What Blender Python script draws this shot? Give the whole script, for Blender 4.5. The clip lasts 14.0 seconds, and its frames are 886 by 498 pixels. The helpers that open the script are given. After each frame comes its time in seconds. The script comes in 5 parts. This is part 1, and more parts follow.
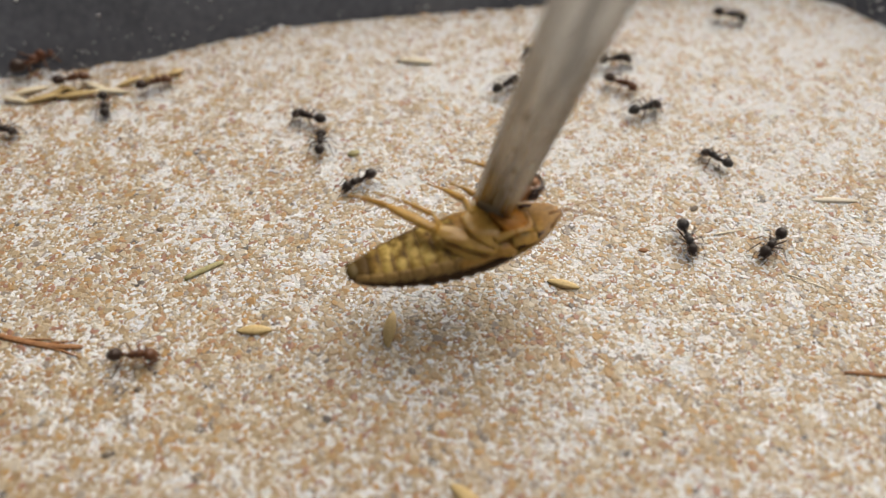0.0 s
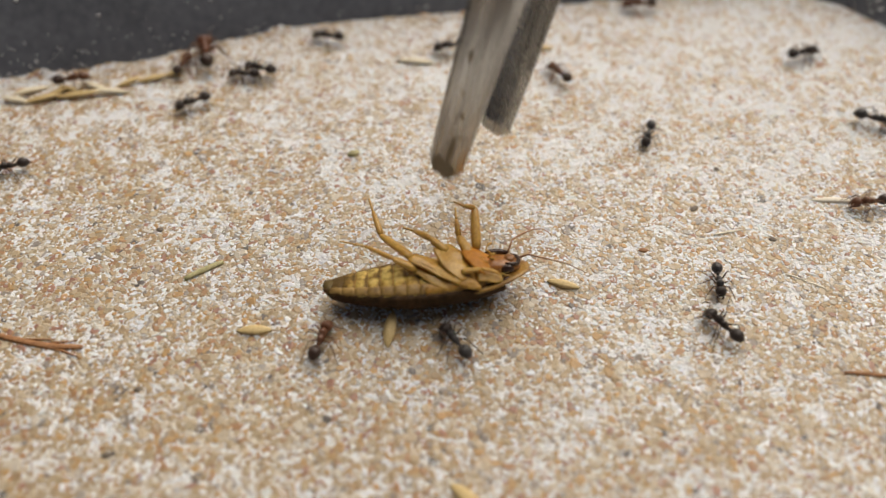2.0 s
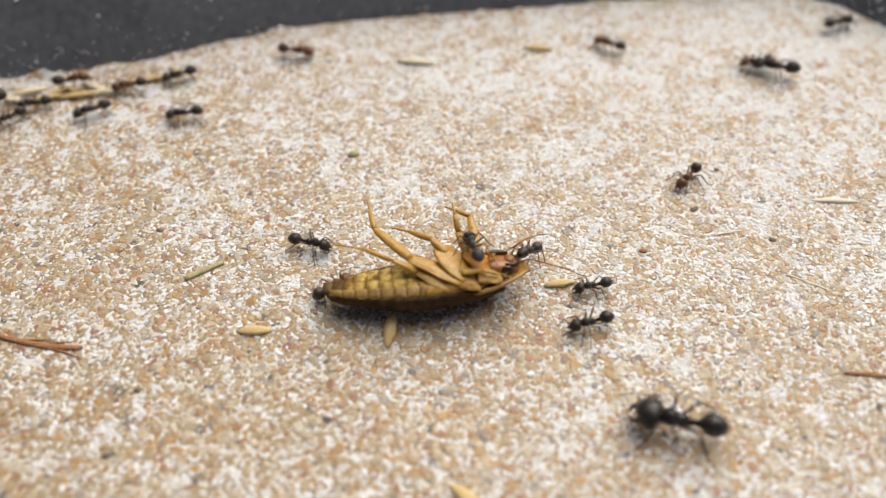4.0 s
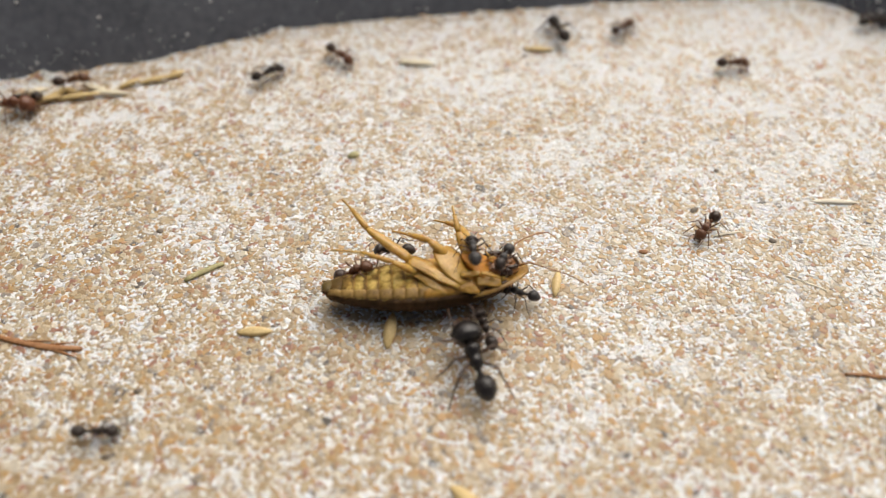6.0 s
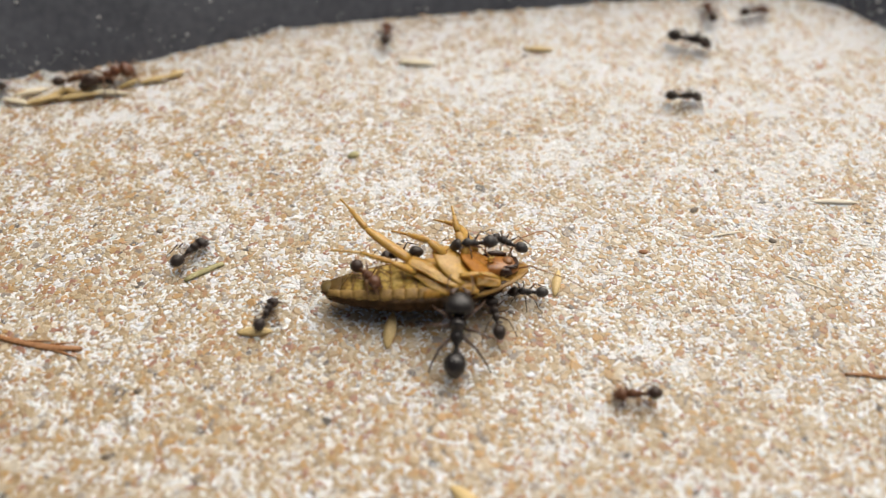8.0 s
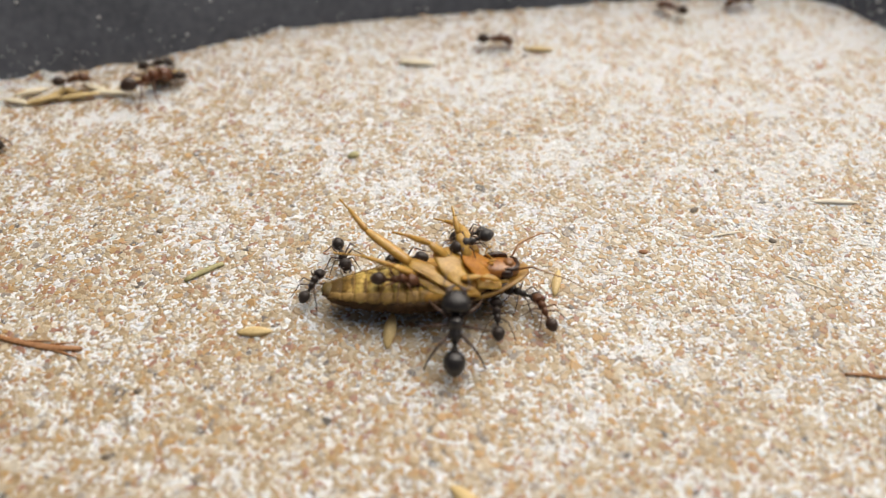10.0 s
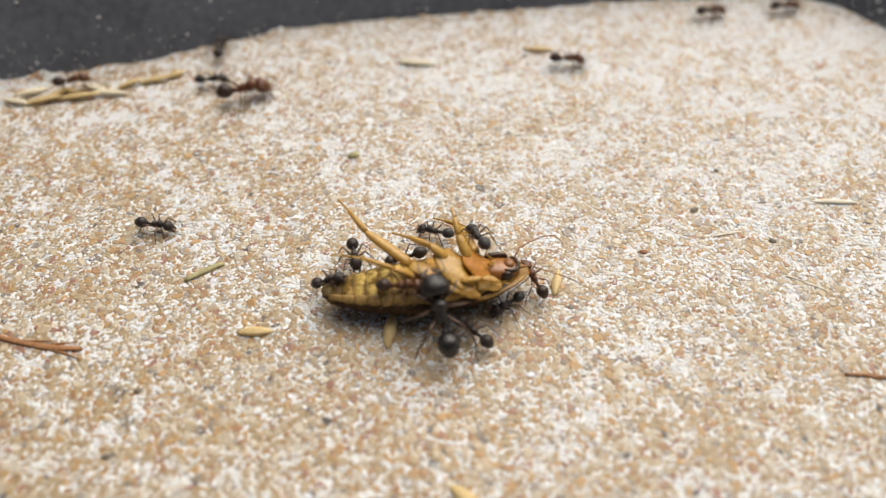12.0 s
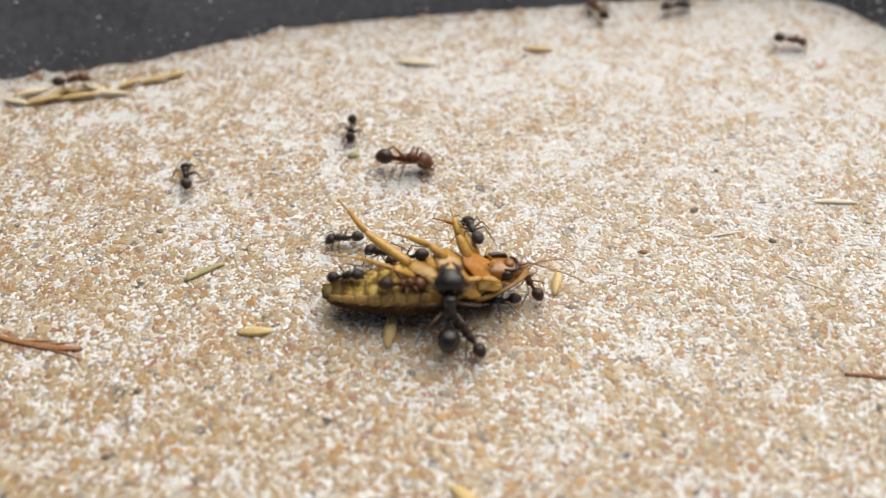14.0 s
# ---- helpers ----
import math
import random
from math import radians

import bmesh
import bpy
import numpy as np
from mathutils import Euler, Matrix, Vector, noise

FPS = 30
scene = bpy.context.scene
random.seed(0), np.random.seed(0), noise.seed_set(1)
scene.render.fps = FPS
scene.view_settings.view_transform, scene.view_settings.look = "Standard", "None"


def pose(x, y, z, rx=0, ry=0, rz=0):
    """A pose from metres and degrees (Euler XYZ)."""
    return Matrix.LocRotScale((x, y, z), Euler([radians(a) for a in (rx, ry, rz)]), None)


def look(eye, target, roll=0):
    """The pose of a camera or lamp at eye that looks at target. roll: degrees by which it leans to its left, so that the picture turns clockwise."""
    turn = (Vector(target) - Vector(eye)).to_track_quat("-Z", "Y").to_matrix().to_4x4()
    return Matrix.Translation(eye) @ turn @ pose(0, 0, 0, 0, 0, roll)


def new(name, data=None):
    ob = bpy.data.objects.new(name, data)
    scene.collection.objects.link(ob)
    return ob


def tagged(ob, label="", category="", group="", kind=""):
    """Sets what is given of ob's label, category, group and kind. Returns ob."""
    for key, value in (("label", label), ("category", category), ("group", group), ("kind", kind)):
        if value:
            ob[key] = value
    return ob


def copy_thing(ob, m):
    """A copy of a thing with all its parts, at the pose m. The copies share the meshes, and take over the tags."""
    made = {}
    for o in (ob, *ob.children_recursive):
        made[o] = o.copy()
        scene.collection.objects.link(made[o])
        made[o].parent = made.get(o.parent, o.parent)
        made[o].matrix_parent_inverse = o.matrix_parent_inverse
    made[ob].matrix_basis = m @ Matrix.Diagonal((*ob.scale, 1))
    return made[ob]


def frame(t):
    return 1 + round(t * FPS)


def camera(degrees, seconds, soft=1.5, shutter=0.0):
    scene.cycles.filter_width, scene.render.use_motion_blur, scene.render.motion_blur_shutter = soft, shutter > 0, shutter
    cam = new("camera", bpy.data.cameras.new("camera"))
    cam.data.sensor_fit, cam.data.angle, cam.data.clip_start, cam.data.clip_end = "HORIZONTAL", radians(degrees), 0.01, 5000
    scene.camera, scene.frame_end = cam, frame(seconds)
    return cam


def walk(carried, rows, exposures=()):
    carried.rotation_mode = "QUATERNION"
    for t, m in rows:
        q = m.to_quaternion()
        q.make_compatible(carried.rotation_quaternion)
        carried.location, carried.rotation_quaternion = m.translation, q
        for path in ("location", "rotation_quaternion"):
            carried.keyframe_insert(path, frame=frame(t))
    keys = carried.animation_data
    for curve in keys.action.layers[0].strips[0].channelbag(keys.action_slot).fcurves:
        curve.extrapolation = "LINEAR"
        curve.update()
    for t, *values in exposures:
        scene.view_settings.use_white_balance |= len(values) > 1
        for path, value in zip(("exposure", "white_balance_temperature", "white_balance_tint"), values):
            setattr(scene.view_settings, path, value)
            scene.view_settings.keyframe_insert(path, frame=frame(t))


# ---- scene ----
# A tray of coarse sand, filmed from a hand's width: a dead roach is set down with steel tweezers and ants gather on it.
MM = 0.001
cam = camera(62, 14.0, soft=1.25, shutter=0.5)
cam.data.dof.use_dof = True
cam.data.dof.focus_distance = 0.0845
cam.data.dof.aperture_fstop = 10.5
EYE = Vector((0.0, -0.05264, 0.06737))
walk(cam, [
    (0.0, look(EYE, (0.0, 0.0, 0.0))),
    (3.2, look(EYE, (0.0, 0.0, 0.0))),
    (5.3, look(EYE, (0.0, 0.00023, 0.0))),
    (14.0, look(EYE, (0.0, 0.00023, 0.0))),
], exposures=[(0.0, -0.69, 6720, 9), (2.05, -0.69, 6720, 9), (2.4, -0.43, 6560, 8), (14.0, -0.43, 6560, 8)])

# ---- light: a bright overcast sky, softly stronger from behind the sand ----
world = bpy.data.worlds.new("sky")
scene.world = world
world.use_nodes = True
sky = world.node_tree.nodes.new("ShaderNodeTexSky")
sky.sky_type = "NISHITA"
sky.sun_disc = False
sky.sun_elevation, sky.sun_rotation = radians(52), radians(31)
sky.air_density, sky.dust_density, sky.ozone_density = 0.5, 7.0, 0.3
back = world.node_tree.nodes["Background"]
back.inputs["Strength"].default_value = 0.074
haze = world.node_tree.nodes.new("ShaderNodeHueSaturation")
haze.inputs["Saturation"].default_value = 0.7
world.node_tree.links.new(sky.outputs["Color"], haze.inputs["Color"])
world.node_tree.links.new(haze.outputs["Color"], back.inputs["Color"])
sun = new("sun", bpy.data.lights.new("sun", "SUN"))
sun.data.energy, sun.data.angle, sun.data.color = 4.6, radians(70), (1.0, 0.93, 0.86)
sun.matrix_basis = look((0.13, 0.27, 0.42), (0.0, 0.0, 0.0))


# ---- materials ----
def material(name, rough=0.5, metal=0.0):
    m = bpy.data.materials.new(name)
    m.use_nodes = True
    n, l = m.node_tree.nodes, m.node_tree.links
    b = n["Principled BSDF"]
    b.inputs["Roughness"].default_value, b.inputs["Metallic"].default_value = rough, metal
    return m, n, l, b


def node(n, kind, **values):
    a = n.new(kind)
    for key, value in values.items():
        a.inputs[key.replace("_", " ")].default_value = value
    return a


def ramp(n, stops, hard=False):
    r = n.new("ShaderNodeValToRGB")
    r.color_ramp.interpolation = "CONSTANT" if hard else "LINEAR"
    while len(r.color_ramp.elements) < len(stops):
        r.color_ramp.elements.new(0.5)
    for e, (at, colour) in zip(r.color_ramp.elements, stops):
        e.position, e.color = at, (*colour, 1.0)
    return r


def mottled(name, dark, light, scale, rough=0.5, bump=0.2, metal=0.0, fine=6.0, coat=0.0, glow=0.0, gloss=0.5):
    """Two tones in soft patches with finer grain on top, and fine relief."""
    m, n, l, b = material(name, rough, metal)
    at = n.new("ShaderNodeTexCoord")
    big = node(n, "ShaderNodeTexNoise", Scale=scale, Detail=5.0, Roughness=0.65)
    small = node(n, "ShaderNodeTexNoise", Scale=scale * fine, Detail=3.0)
    mix = n.new("ShaderNodeMath")
    mix.operation = "MULTIPLY_ADD"
    mix.inputs[1].default_value = 0.45
    half = n.new("ShaderNodeMath")
    half.operation = "MULTIPLY"
    half.inputs[1].default_value = 0.55
    tone = ramp(n, [(0.32, dark), (0.68, light)])
    for a in (big, small):
        l.new(at.outputs["Object"], a.inputs["Vector"])
    l.new(big.outputs["Fac"], half.inputs[0])
    l.new(small.outputs["Fac"], mix.inputs[0])
    l.new(half.outputs[0], mix.inputs[2])
    l.new(mix.outputs[0], tone.inputs["Fac"])
    l.new(tone.outputs["Color"], b.inputs["Base Color"])
    relief = node(n, "ShaderNodeBump", Strength=bump, Distance=0.0001)
    l.new(small.outputs["Fac"], relief.inputs["Height"])
    l.new(relief.outputs["Normal"], b.inputs["Normal"])
    b.inputs["Specular IOR Level"].default_value = gloss
    b.inputs["Coat Weight"].default_value = coat
    b.inputs["Subsurface Weight"].default_value = glow
    b.inputs["Subsurface Radius"].default_value = (0.0012, 0.0007, 0.0003)
    b.inputs["Subsurface Scale"].default_value = 1.0
    return m


def banded(name, start=-10.7, step=1.36):
    """The belly's horn: golden blocks, dark joints across the body and brown blotches."""
    m, n, l, b = material(name, 0.48)
    b.inputs["Specular IOR Level"].default_value = 0.16
    at = n.new("ShaderNodeTexCoord")
    axes = n.new("ShaderNodeSeparateXYZ")
    noise = node(n, "ShaderNodeTexNoise", Scale=950.0, Detail=4.0, Roughness=0.65)
    fine = node(n, "ShaderNodeTexNoise", Scale=2600.0, Detail=2.0)
    l.new(at.outputs["Object"], axes.inputs[0])
    for q in (noise, fine):
        l.new(at.outputs["Object"], q.inputs["Vector"])

    def sums(kind, x, y, z=0.0):
        q = n.new("ShaderNodeMath")
        q.operation = kind
        for k, v in enumerate((x, y, z)):
            if isinstance(v, float):
                q.inputs[k].default_value = v
            else:
                l.new(v, q.inputs[k])
        return q.outputs[0]
    wobble = sums("MULTIPLY_ADD", noise.outputs["Fac"], 0.0006, axes.outputs["X"])
    along = sums("FRACT", sums("MULTIPLY_ADD", wobble, 1000.0 / step, -start / step - 0.22), 0.0)
    joint = sums("POWER", sums("ABSOLUTE", sums("MULTIPLY_ADD", along, 2.0, -1.0), 0.0), 3.0)
    side = sums("POWER", sums("MULTIPLY", sums("ABSOLUTE", axes.outputs["Y"], 0.0), 1000.0 / 3.6), 3.0)
    blotch = sums("MULTIPLY_ADD", noise.outputs["Fac"], 2.6, -1.05)
    tail = sums("MULTIPLY", sums("MAXIMUM", sums("MULTIPLY_ADD", axes.outputs["X"], -1000.0 / 2.6, -7.9 / 2.6), 0.0), 1.3)
    dark = sums("ADD", sums("MULTIPLY_ADD", joint, 0.60, blotch), sums("MULTIPLY_ADD", side, 0.14, tail))
    tone = ramp(n, [(0.0, (0.70, 0.51, 0.17)), (0.26, (0.50, 0.345, 0.092)), (0.58, (0.24, 0.140, 0.032)), (1.0, (0.095, 0.055, 0.014))])
    l.new(dark, tone.inputs["Fac"])
    l.new(tone.outputs["Color"], b.inputs["Base Color"])
    relief = node(n, "ShaderNodeBump", Strength=0.35, Distance=0.0001)
    l.new(fine.outputs["Fac"], relief.inputs["Height"])
    l.new(relief.outputs["Normal"], b.inputs["Normal"])
    b.inputs["Subsurface Weight"].default_value = 0.2
    b.inputs["Subsurface Radius"].default_value = (0.0012, 0.0007, 0.0003)
    b.inputs["Subsurface Scale"].default_value = 1.0
    return m


SAND = [(0.00, (0.66, 0.57, 0.44)), (0.12, (0.57, 0.455, 0.305)), (0.32, (0.49, 0.365, 0.215)), (0.54, (0.43, 0.30, 0.165)),
        (0.68, (0.52, 0.315, 0.13)), (0.79, (0.44, 0.245, 0.12)), (0.87, (0.37, 0.19, 0.125)), (0.905, (0.44, 0.38, 0.32)),
        (0.955, (0.30, 0.25, 0.205)), (0.990, (0.14, 0.12, 0.105))]
FINE = [(0.00, (0.89, 0.895, 0.90)), (0.45, (0.83, 0.825, 0.81)), (0.76, (0.74, 0.69, 0.61)), (0.93, (0.60, 0.46, 0.31)), (0.98, (0.40, 0.35, 0.30))]


def sand_material(name, single, colours):
    """Quartz, lime and ironstone grains: a colour for each grain, cloudy inside, half glossy."""
    m, n, l, b = material(name, 0.42)
    if single:
        pick, out = n.new("ShaderNodeObjectInfo"), "Random"
    else:
        pick, out = n.new("ShaderNodeNewGeometry"), "Random Per Island"
    tone = ramp(n, colours, hard=True)
    l.new(pick.outputs[out], tone.inputs["Fac"])
    at = n.new("ShaderNodeTexCoord")
    cloud = node(n, "ShaderNodeTexNoise", Scale=2600.0, Detail=3.0)
    hue = n.new("ShaderNodeHueSaturation")
    bright = n.new("ShaderNodeMapRange")
    bright.inputs["To Min"].default_value, bright.inputs["To Max"].default_value = 0.72, 1.18
    l.new(at.outputs["Object"], cloud.inputs["Vector"])
    l.new(cloud.outputs["Fac"], bright.inputs["Value"])
    l.new(bright.outputs["Result"], hue.inputs["Value"])
    l.new(tone.outputs["Color"], hue.inputs["Color"])
    l.new(hue.outputs["Color"], b.inputs["Base Color"])
    relief = node(n, "ShaderNodeBump", Strength=0.35, Distance=0.00008)
    l.new(cloud.outputs["Fac"], relief.inputs["Height"])
    l.new(relief.outputs["Normal"], b.inputs["Normal"])
    b.inputs["Subsurface Weight"].default_value = 0.35
    b.inputs["Subsurface Radius"].default_value = (0.0004, 0.0003, 0.0002)
    b.inputs["Subsurface Scale"].default_value = 1.0
    return m


sand_many = sand_material("sand_grains", False, SAND)
sand_fine = sand_material("sand_fine", False, FINE)
sand_one = sand_material("sand_grain", True, SAND)
sand_bed = mottled("sand_bed", (0.76, 0.73, 0.68), (0.87, 0.895, 0.915), 1500.0, 0.8, 0.6)
table_top = mottled("table_top", (0.42, 0.32, 0.22), (0.56, 0.45, 0.33), 14.0, 0.5)
black_plastic = mottled("black_plastic", (0.082, 0.085, 0.096), (0.160, 0.167, 0.187), 140.0, 0.2, 0.05)
dust = mottled("dust", (0.55, 0.55, 0.56), (0.8, 0.8, 0.8), 900.0, 0.8)


def drawn_steel(name):
    """Worn steel: streaks along the arm, reflections painted into the colour, and fine scratches."""
    m, n, l, b = material(name, 0.22, 1.0)
    at, way = n.new("ShaderNodeTexCoord"), n.new("ShaderNodeMapping")
    way.inputs["Scale"].default_value = (1.0, 1.0, 0.10)
    broad = node(n, "ShaderNodeTexNoise", Scale=420.0, Detail=3.0, Roughness=0.6)
    fine = node(n, "ShaderNodeTexNoise", Scale=2600.0, Detail=3.0)
    l.new(at.outputs["Object"], way.inputs["Vector"])
    for q in (broad, fine):
        l.new(way.outputs["Vector"], q.inputs["Vector"])
    # Dark to pale tones stand in for dim surroundings mirrored in the metal.
    tone = ramp(n, [(0.34, (0.24, 0.225, 0.205)), (0.50, (0.42, 0.40, 0.365)), (0.68, (0.56, 0.54, 0.50))])
    l.new(broad.outputs["Fac"], tone.inputs["Fac"])
    l.new(tone.outputs["Color"], b.inputs["Base Color"])
    gloss = n.new("ShaderNodeMapRange")
    gloss.inputs["To Min"].default_value, gloss.inputs["To Max"].default_value = 0.14, 0.40
    l.new(fine.outputs["Fac"], gloss.inputs["Value"])
    l.new(gloss.outputs["Result"], b.inputs["Roughness"])
    relief = node(n, "ShaderNodeBump", Strength=0.15, Distance=0.0001)
    l.new(fine.outputs["Fac"], relief.inputs["Height"])
    l.new(relief.outputs["Normal"], b.inputs["Normal"])
    return m


steel = drawn_steel("steel")
grime = mottled("grime", (0.20, 0.15, 0.085), (0.33, 0.26, 0.165), 700.0, 0.6)
chitin_dark = mottled("chitin_dark", (0.020, 0.015, 0.013), (0.056, 0.042, 0.035), 900.0, 0.30, 0.2, gloss=0.38)
chitin_black = mottled("chitin_black", (0.009, 0.008, 0.008), (0.032, 0.027, 0.025), 900.0, 0.26, 0.2)
chitin_grey = mottled("chitin_grey", (0.024, 0.022, 0.021), (0.062, 0.056, 0.054), 900.0, 0.36, 0.3)
chitin_brown = mottled("chitin_brown", (0.085, 0.034, 0.016), (0.18, 0.075, 0.034), 900.0, 0.36, 0.15)
chitin_umber = mottled("chitin_umber", (0.026, 0.014, 0.010), (0.065, 0.034, 0.021), 900.0, 0.36, 0.15)
chitin_red = mottled("chitin_red", (0.080, 0.028, 0.013), (0.19, 0.066, 0.026), 900.0, 0.36, 0.15)
limb_dark = mottled("limb_dark", (0.055, 0.032, 0.022), (0.12, 0.072, 0.050), 900.0, 0.4)
limb_brown = mottled("limb_brown", (0.11, 0.050, 0.026), (0.22, 0.11, 0.055), 900.0, 0.4)
shell_dark = mottled("shell_dark", (0.018, 0.010, 0.004), (0.085, 0.042, 0.014), 420.0, 0.6, 0.4, gloss=0.15)
shell_pale = mottled("shell_pale", (0.16, 0.075, 0.014), (0.54, 0.31, 0.068), 420.0, 0.40, 0.2, glow=0.15)
plate = banded("plate")
plate_edge = mottled("plate_edge", (0.13, 0.070, 0.018), (0.46, 0.29, 0.085), 500.0, 0.5, 0.3)
tail_olive = mottled("tail_olive", (0.050, 0.033, 0.009), (0.16, 0.108, 0.030), 700.0, 0.45, 0.3, gloss=0.2)
limb_amber = mottled("limb_amber", (0.33, 0.17, 0.024), (0.63, 0.385, 0.085), 520.0, 0.36, 0.25, coat=0.15, glow=0.18)
limb_orange = mottled("limb_orange", (0.36, 0.125, 0.011), (0.58, 0.265, 0.034), 520.0, 0.46, 0.25, glow=0.06, gloss=0.25)
horn_amber = mottled("horn_amber", (0.24, 0.105, 0.014), (0.58, 0.33, 0.065), 520.0, 0.4, 0.2, glow=0.2)
face = mottled("face", (0.18, 0.062, 0.012), (0.48, 0.20, 0.040), 520.0, 0.3, 0.12, coat=0.3)
mouth_brown = mottled("mouth_brown", (0.16, 0.065, 0.02), (0.34, 0.15, 0.045), 700.0, 0.35, 0.2)
face_dark = mottled("face_dark", (0.02, 0.010, 0.006), (0.06, 0.025, 0.012), 500.0, 0.22)
husk = mottled("husk", (0.54, 0.38, 0.15), (0.80, 0.63, 0.32), 500.0, 0.5, 0.4)
straw = mottled("straw", (0.66, 0.58, 0.40), (0.84, 0.77, 0.60), 500.0, 0.55, 0.4)
bleached = mottled("bleached", (0.76, 0.69, 0.54), (0.90, 0.85, 0.72), 500.0, 0.6, 0.3)
green_straw = mottled("green_straw", (0.26, 0.24, 0.09), (0.58, 0.52, 0.28), 400.0, 0.55, 0.4)
bark = mottled("bark", (0.20, 0.085, 0.032), (0.46, 0.23, 0.095), 500.0, 0.6, 0.5)
scrap = mottled("scrap", (0.10, 0.08, 0.06), (0.25, 0.20, 0.15), 500.0, 0.6, 0.5)


# ---- building blocks ----
def blob(bm, c, r, turn=None, u=12, v=8):
    """An egg: centre, three radii, and a turn."""
    m = Matrix.LocRotScale(Vector(c), turn or Euler((0, 0, 0)), Vector(r))
    bmesh.ops.create_uvsphere(bm, u_segments=u, v_segments=v, radius=1.0, matrix=m)


def tube(bm, points, radii, n=6, flat=1.0):
    """A tapering limb along points, closed at both ends."""
    points = [Vector(p) for p in points]
    rings = []
    for i, p in enumerate(points):
        d = (points[min(i + 1, len(points) - 1)] - points[max(i - 1, 0)]).normalized()
        a = d.cross(Vector((0, 0, 1)) if abs(d.z) < 0.9 else Vector((1, 0, 0))).normalized()
        b = d.cross(a)
        rings.append([bm.verts.new(p + radii[i] * (a * math.cos(k * math.tau / n) + b * flat * math.sin(k * math.tau / n))) for k in range(n)])
    for q, s in zip(rings, rings[1:]):
        for k in range(n):
            bm.faces.new((q[k], q[(k + 1) % n], s[(k + 1) % n], s[k]))
    bm.faces.new(rings[0][::-1])
    bm.faces.new(rings[-1])


def loft(bm, rings, close=True):
    """A skin over rings of points of equal count."""
    vs = [[bm.verts.new(p) for p in ring] for ring in rings]
    n = len(vs[0])
    for q, s in zip(vs, vs[1:]):
        for k in range(n if close else n - 1):
            bm.faces.new((q[k], q[(k + 1) % n], s[(k + 1) % n], s[k]))
    if close:
        bm.faces.new(vs[0][::-1])
        bm.faces.new(vs[-1])


def mesh_of(bm, name, mat, smooth=True):
    bmesh.ops.recalc_face_normals(bm, faces=bm.faces)
    me = bpy.data.meshes.new(name)
    bm.to_mesh(me)
    bm.free()
    me.materials.append(mat)
    if smooth:
        me.polygons.foreach_set("use_smooth", [True] * len(me.polygons))
    return me


def part(name, bm, mat, parent, label="", smooth=True, at=None):
    ob = new(name, mesh_of(bm, name, mat, smooth))
    ob.parent = parent
    if at is not None:
        ob.matrix_basis = at
    return tagged(ob, label)


def thing(name, label, category, group="", m=None):
    ob = new(name)
    ob.empty_display_size = 0.002
    if m is not None:
        ob.matrix_basis = m
    return tagged(ob, label, category, group)


def millimetres(bm):
    bmesh.ops.scale(bm, vec=(MM, MM, MM), verts=bm.verts)
    return bm


# ---- the tray: sand bed and black walls ----
REAR = ((-92, 25.0), (-70, 29.2), (-55, 32.0), (-47, 33.6), (-41, 35.5), (-34, 38.4), (-27, 41.2), (-21, 43.0), (-12, 44.6), (10, 47.2), (31, 50), (50, 50.8), (58, 50.4), (62, 48.5), (69, 40.5), (92, -10))
TRAY = ((-92, -110), (92, -110)) + REAR[::-1]
bm = bmesh.new()
loft(bm, [[(x * MM, y * MM, z * MM) for x, y in TRAY] for z in (-4.0, -0.06)])
ground = tagged(new("ground", mesh_of(bm, "ground", sand_bed, smooth=False)), "bed of coarse white and ochre sand in a tray", "sand", kind="structure")
bm = bmesh.new()
loft(bm, [[(sx * w, sy * w, z) for sx, sy in ((-1, -1), (1, -1), (1, 1), (-1, 1))] for w, z in ((0.695, -0.034), (0.70, -0.030), (0.70, -0.009), (0.695, -0.004))])
tagged(new("table", mesh_of(bm, "table", table_top, smooth=False)), "plain pale wooden table under the tray", "table", kind="structure")


def wall(name, points, high=10.5, thick=3.0, lean=0.8):
    """An upright wall of the tray along points (millimetres), with a rounded rim, leaning out; its thickness lies outside."""
    points = [Vector(p) for p in points]
    rings = []
    for i, p in enumerate(points):
        d = (points[min(i + 1, len(points) - 1)] - points[max(i - 1, 0)]).normalized()
        out = Vector((-d.y, d.x))
        ring = []
        for s, z in ((0, -4), (0, 0), (0, high - 1), (0.5, high), (thick - 0.5, high), (thick, high - 1), (thick, 0), (thick, -4)):
            q = p + out * (s + lean * max(z, 0))
            ring.append((q.x * MM, q.y * MM, z * MM))
        rings.append(ring)
    bm = bmesh.new()
    loft(bm, rings)
    ob = tagged(new(name, mesh_of(bm, name, black_plastic)), "black glossy plastic tray wall with dust specks", "wall", kind="structure")
    ob.data.set_sharp_from_angle(angle=radians(35))
    return ob


wall("wall_north", REAR)
wall("wall_west", ((-92, -110), (-92, 25.0)))
wall("wall_east", ((92, -10), (92, -110)))
wall("wall_south", ((92, -110), (-92, -110)), 12)


def beside(x):
    """The rear wall's foot at x."""
    for (ax, ay), (bx, by) in zip(REAR, REAR[1:]):
        if x <= bx:
            return ay + (by - ay) * (x - ax) / (bx - ax)
    return 0.0


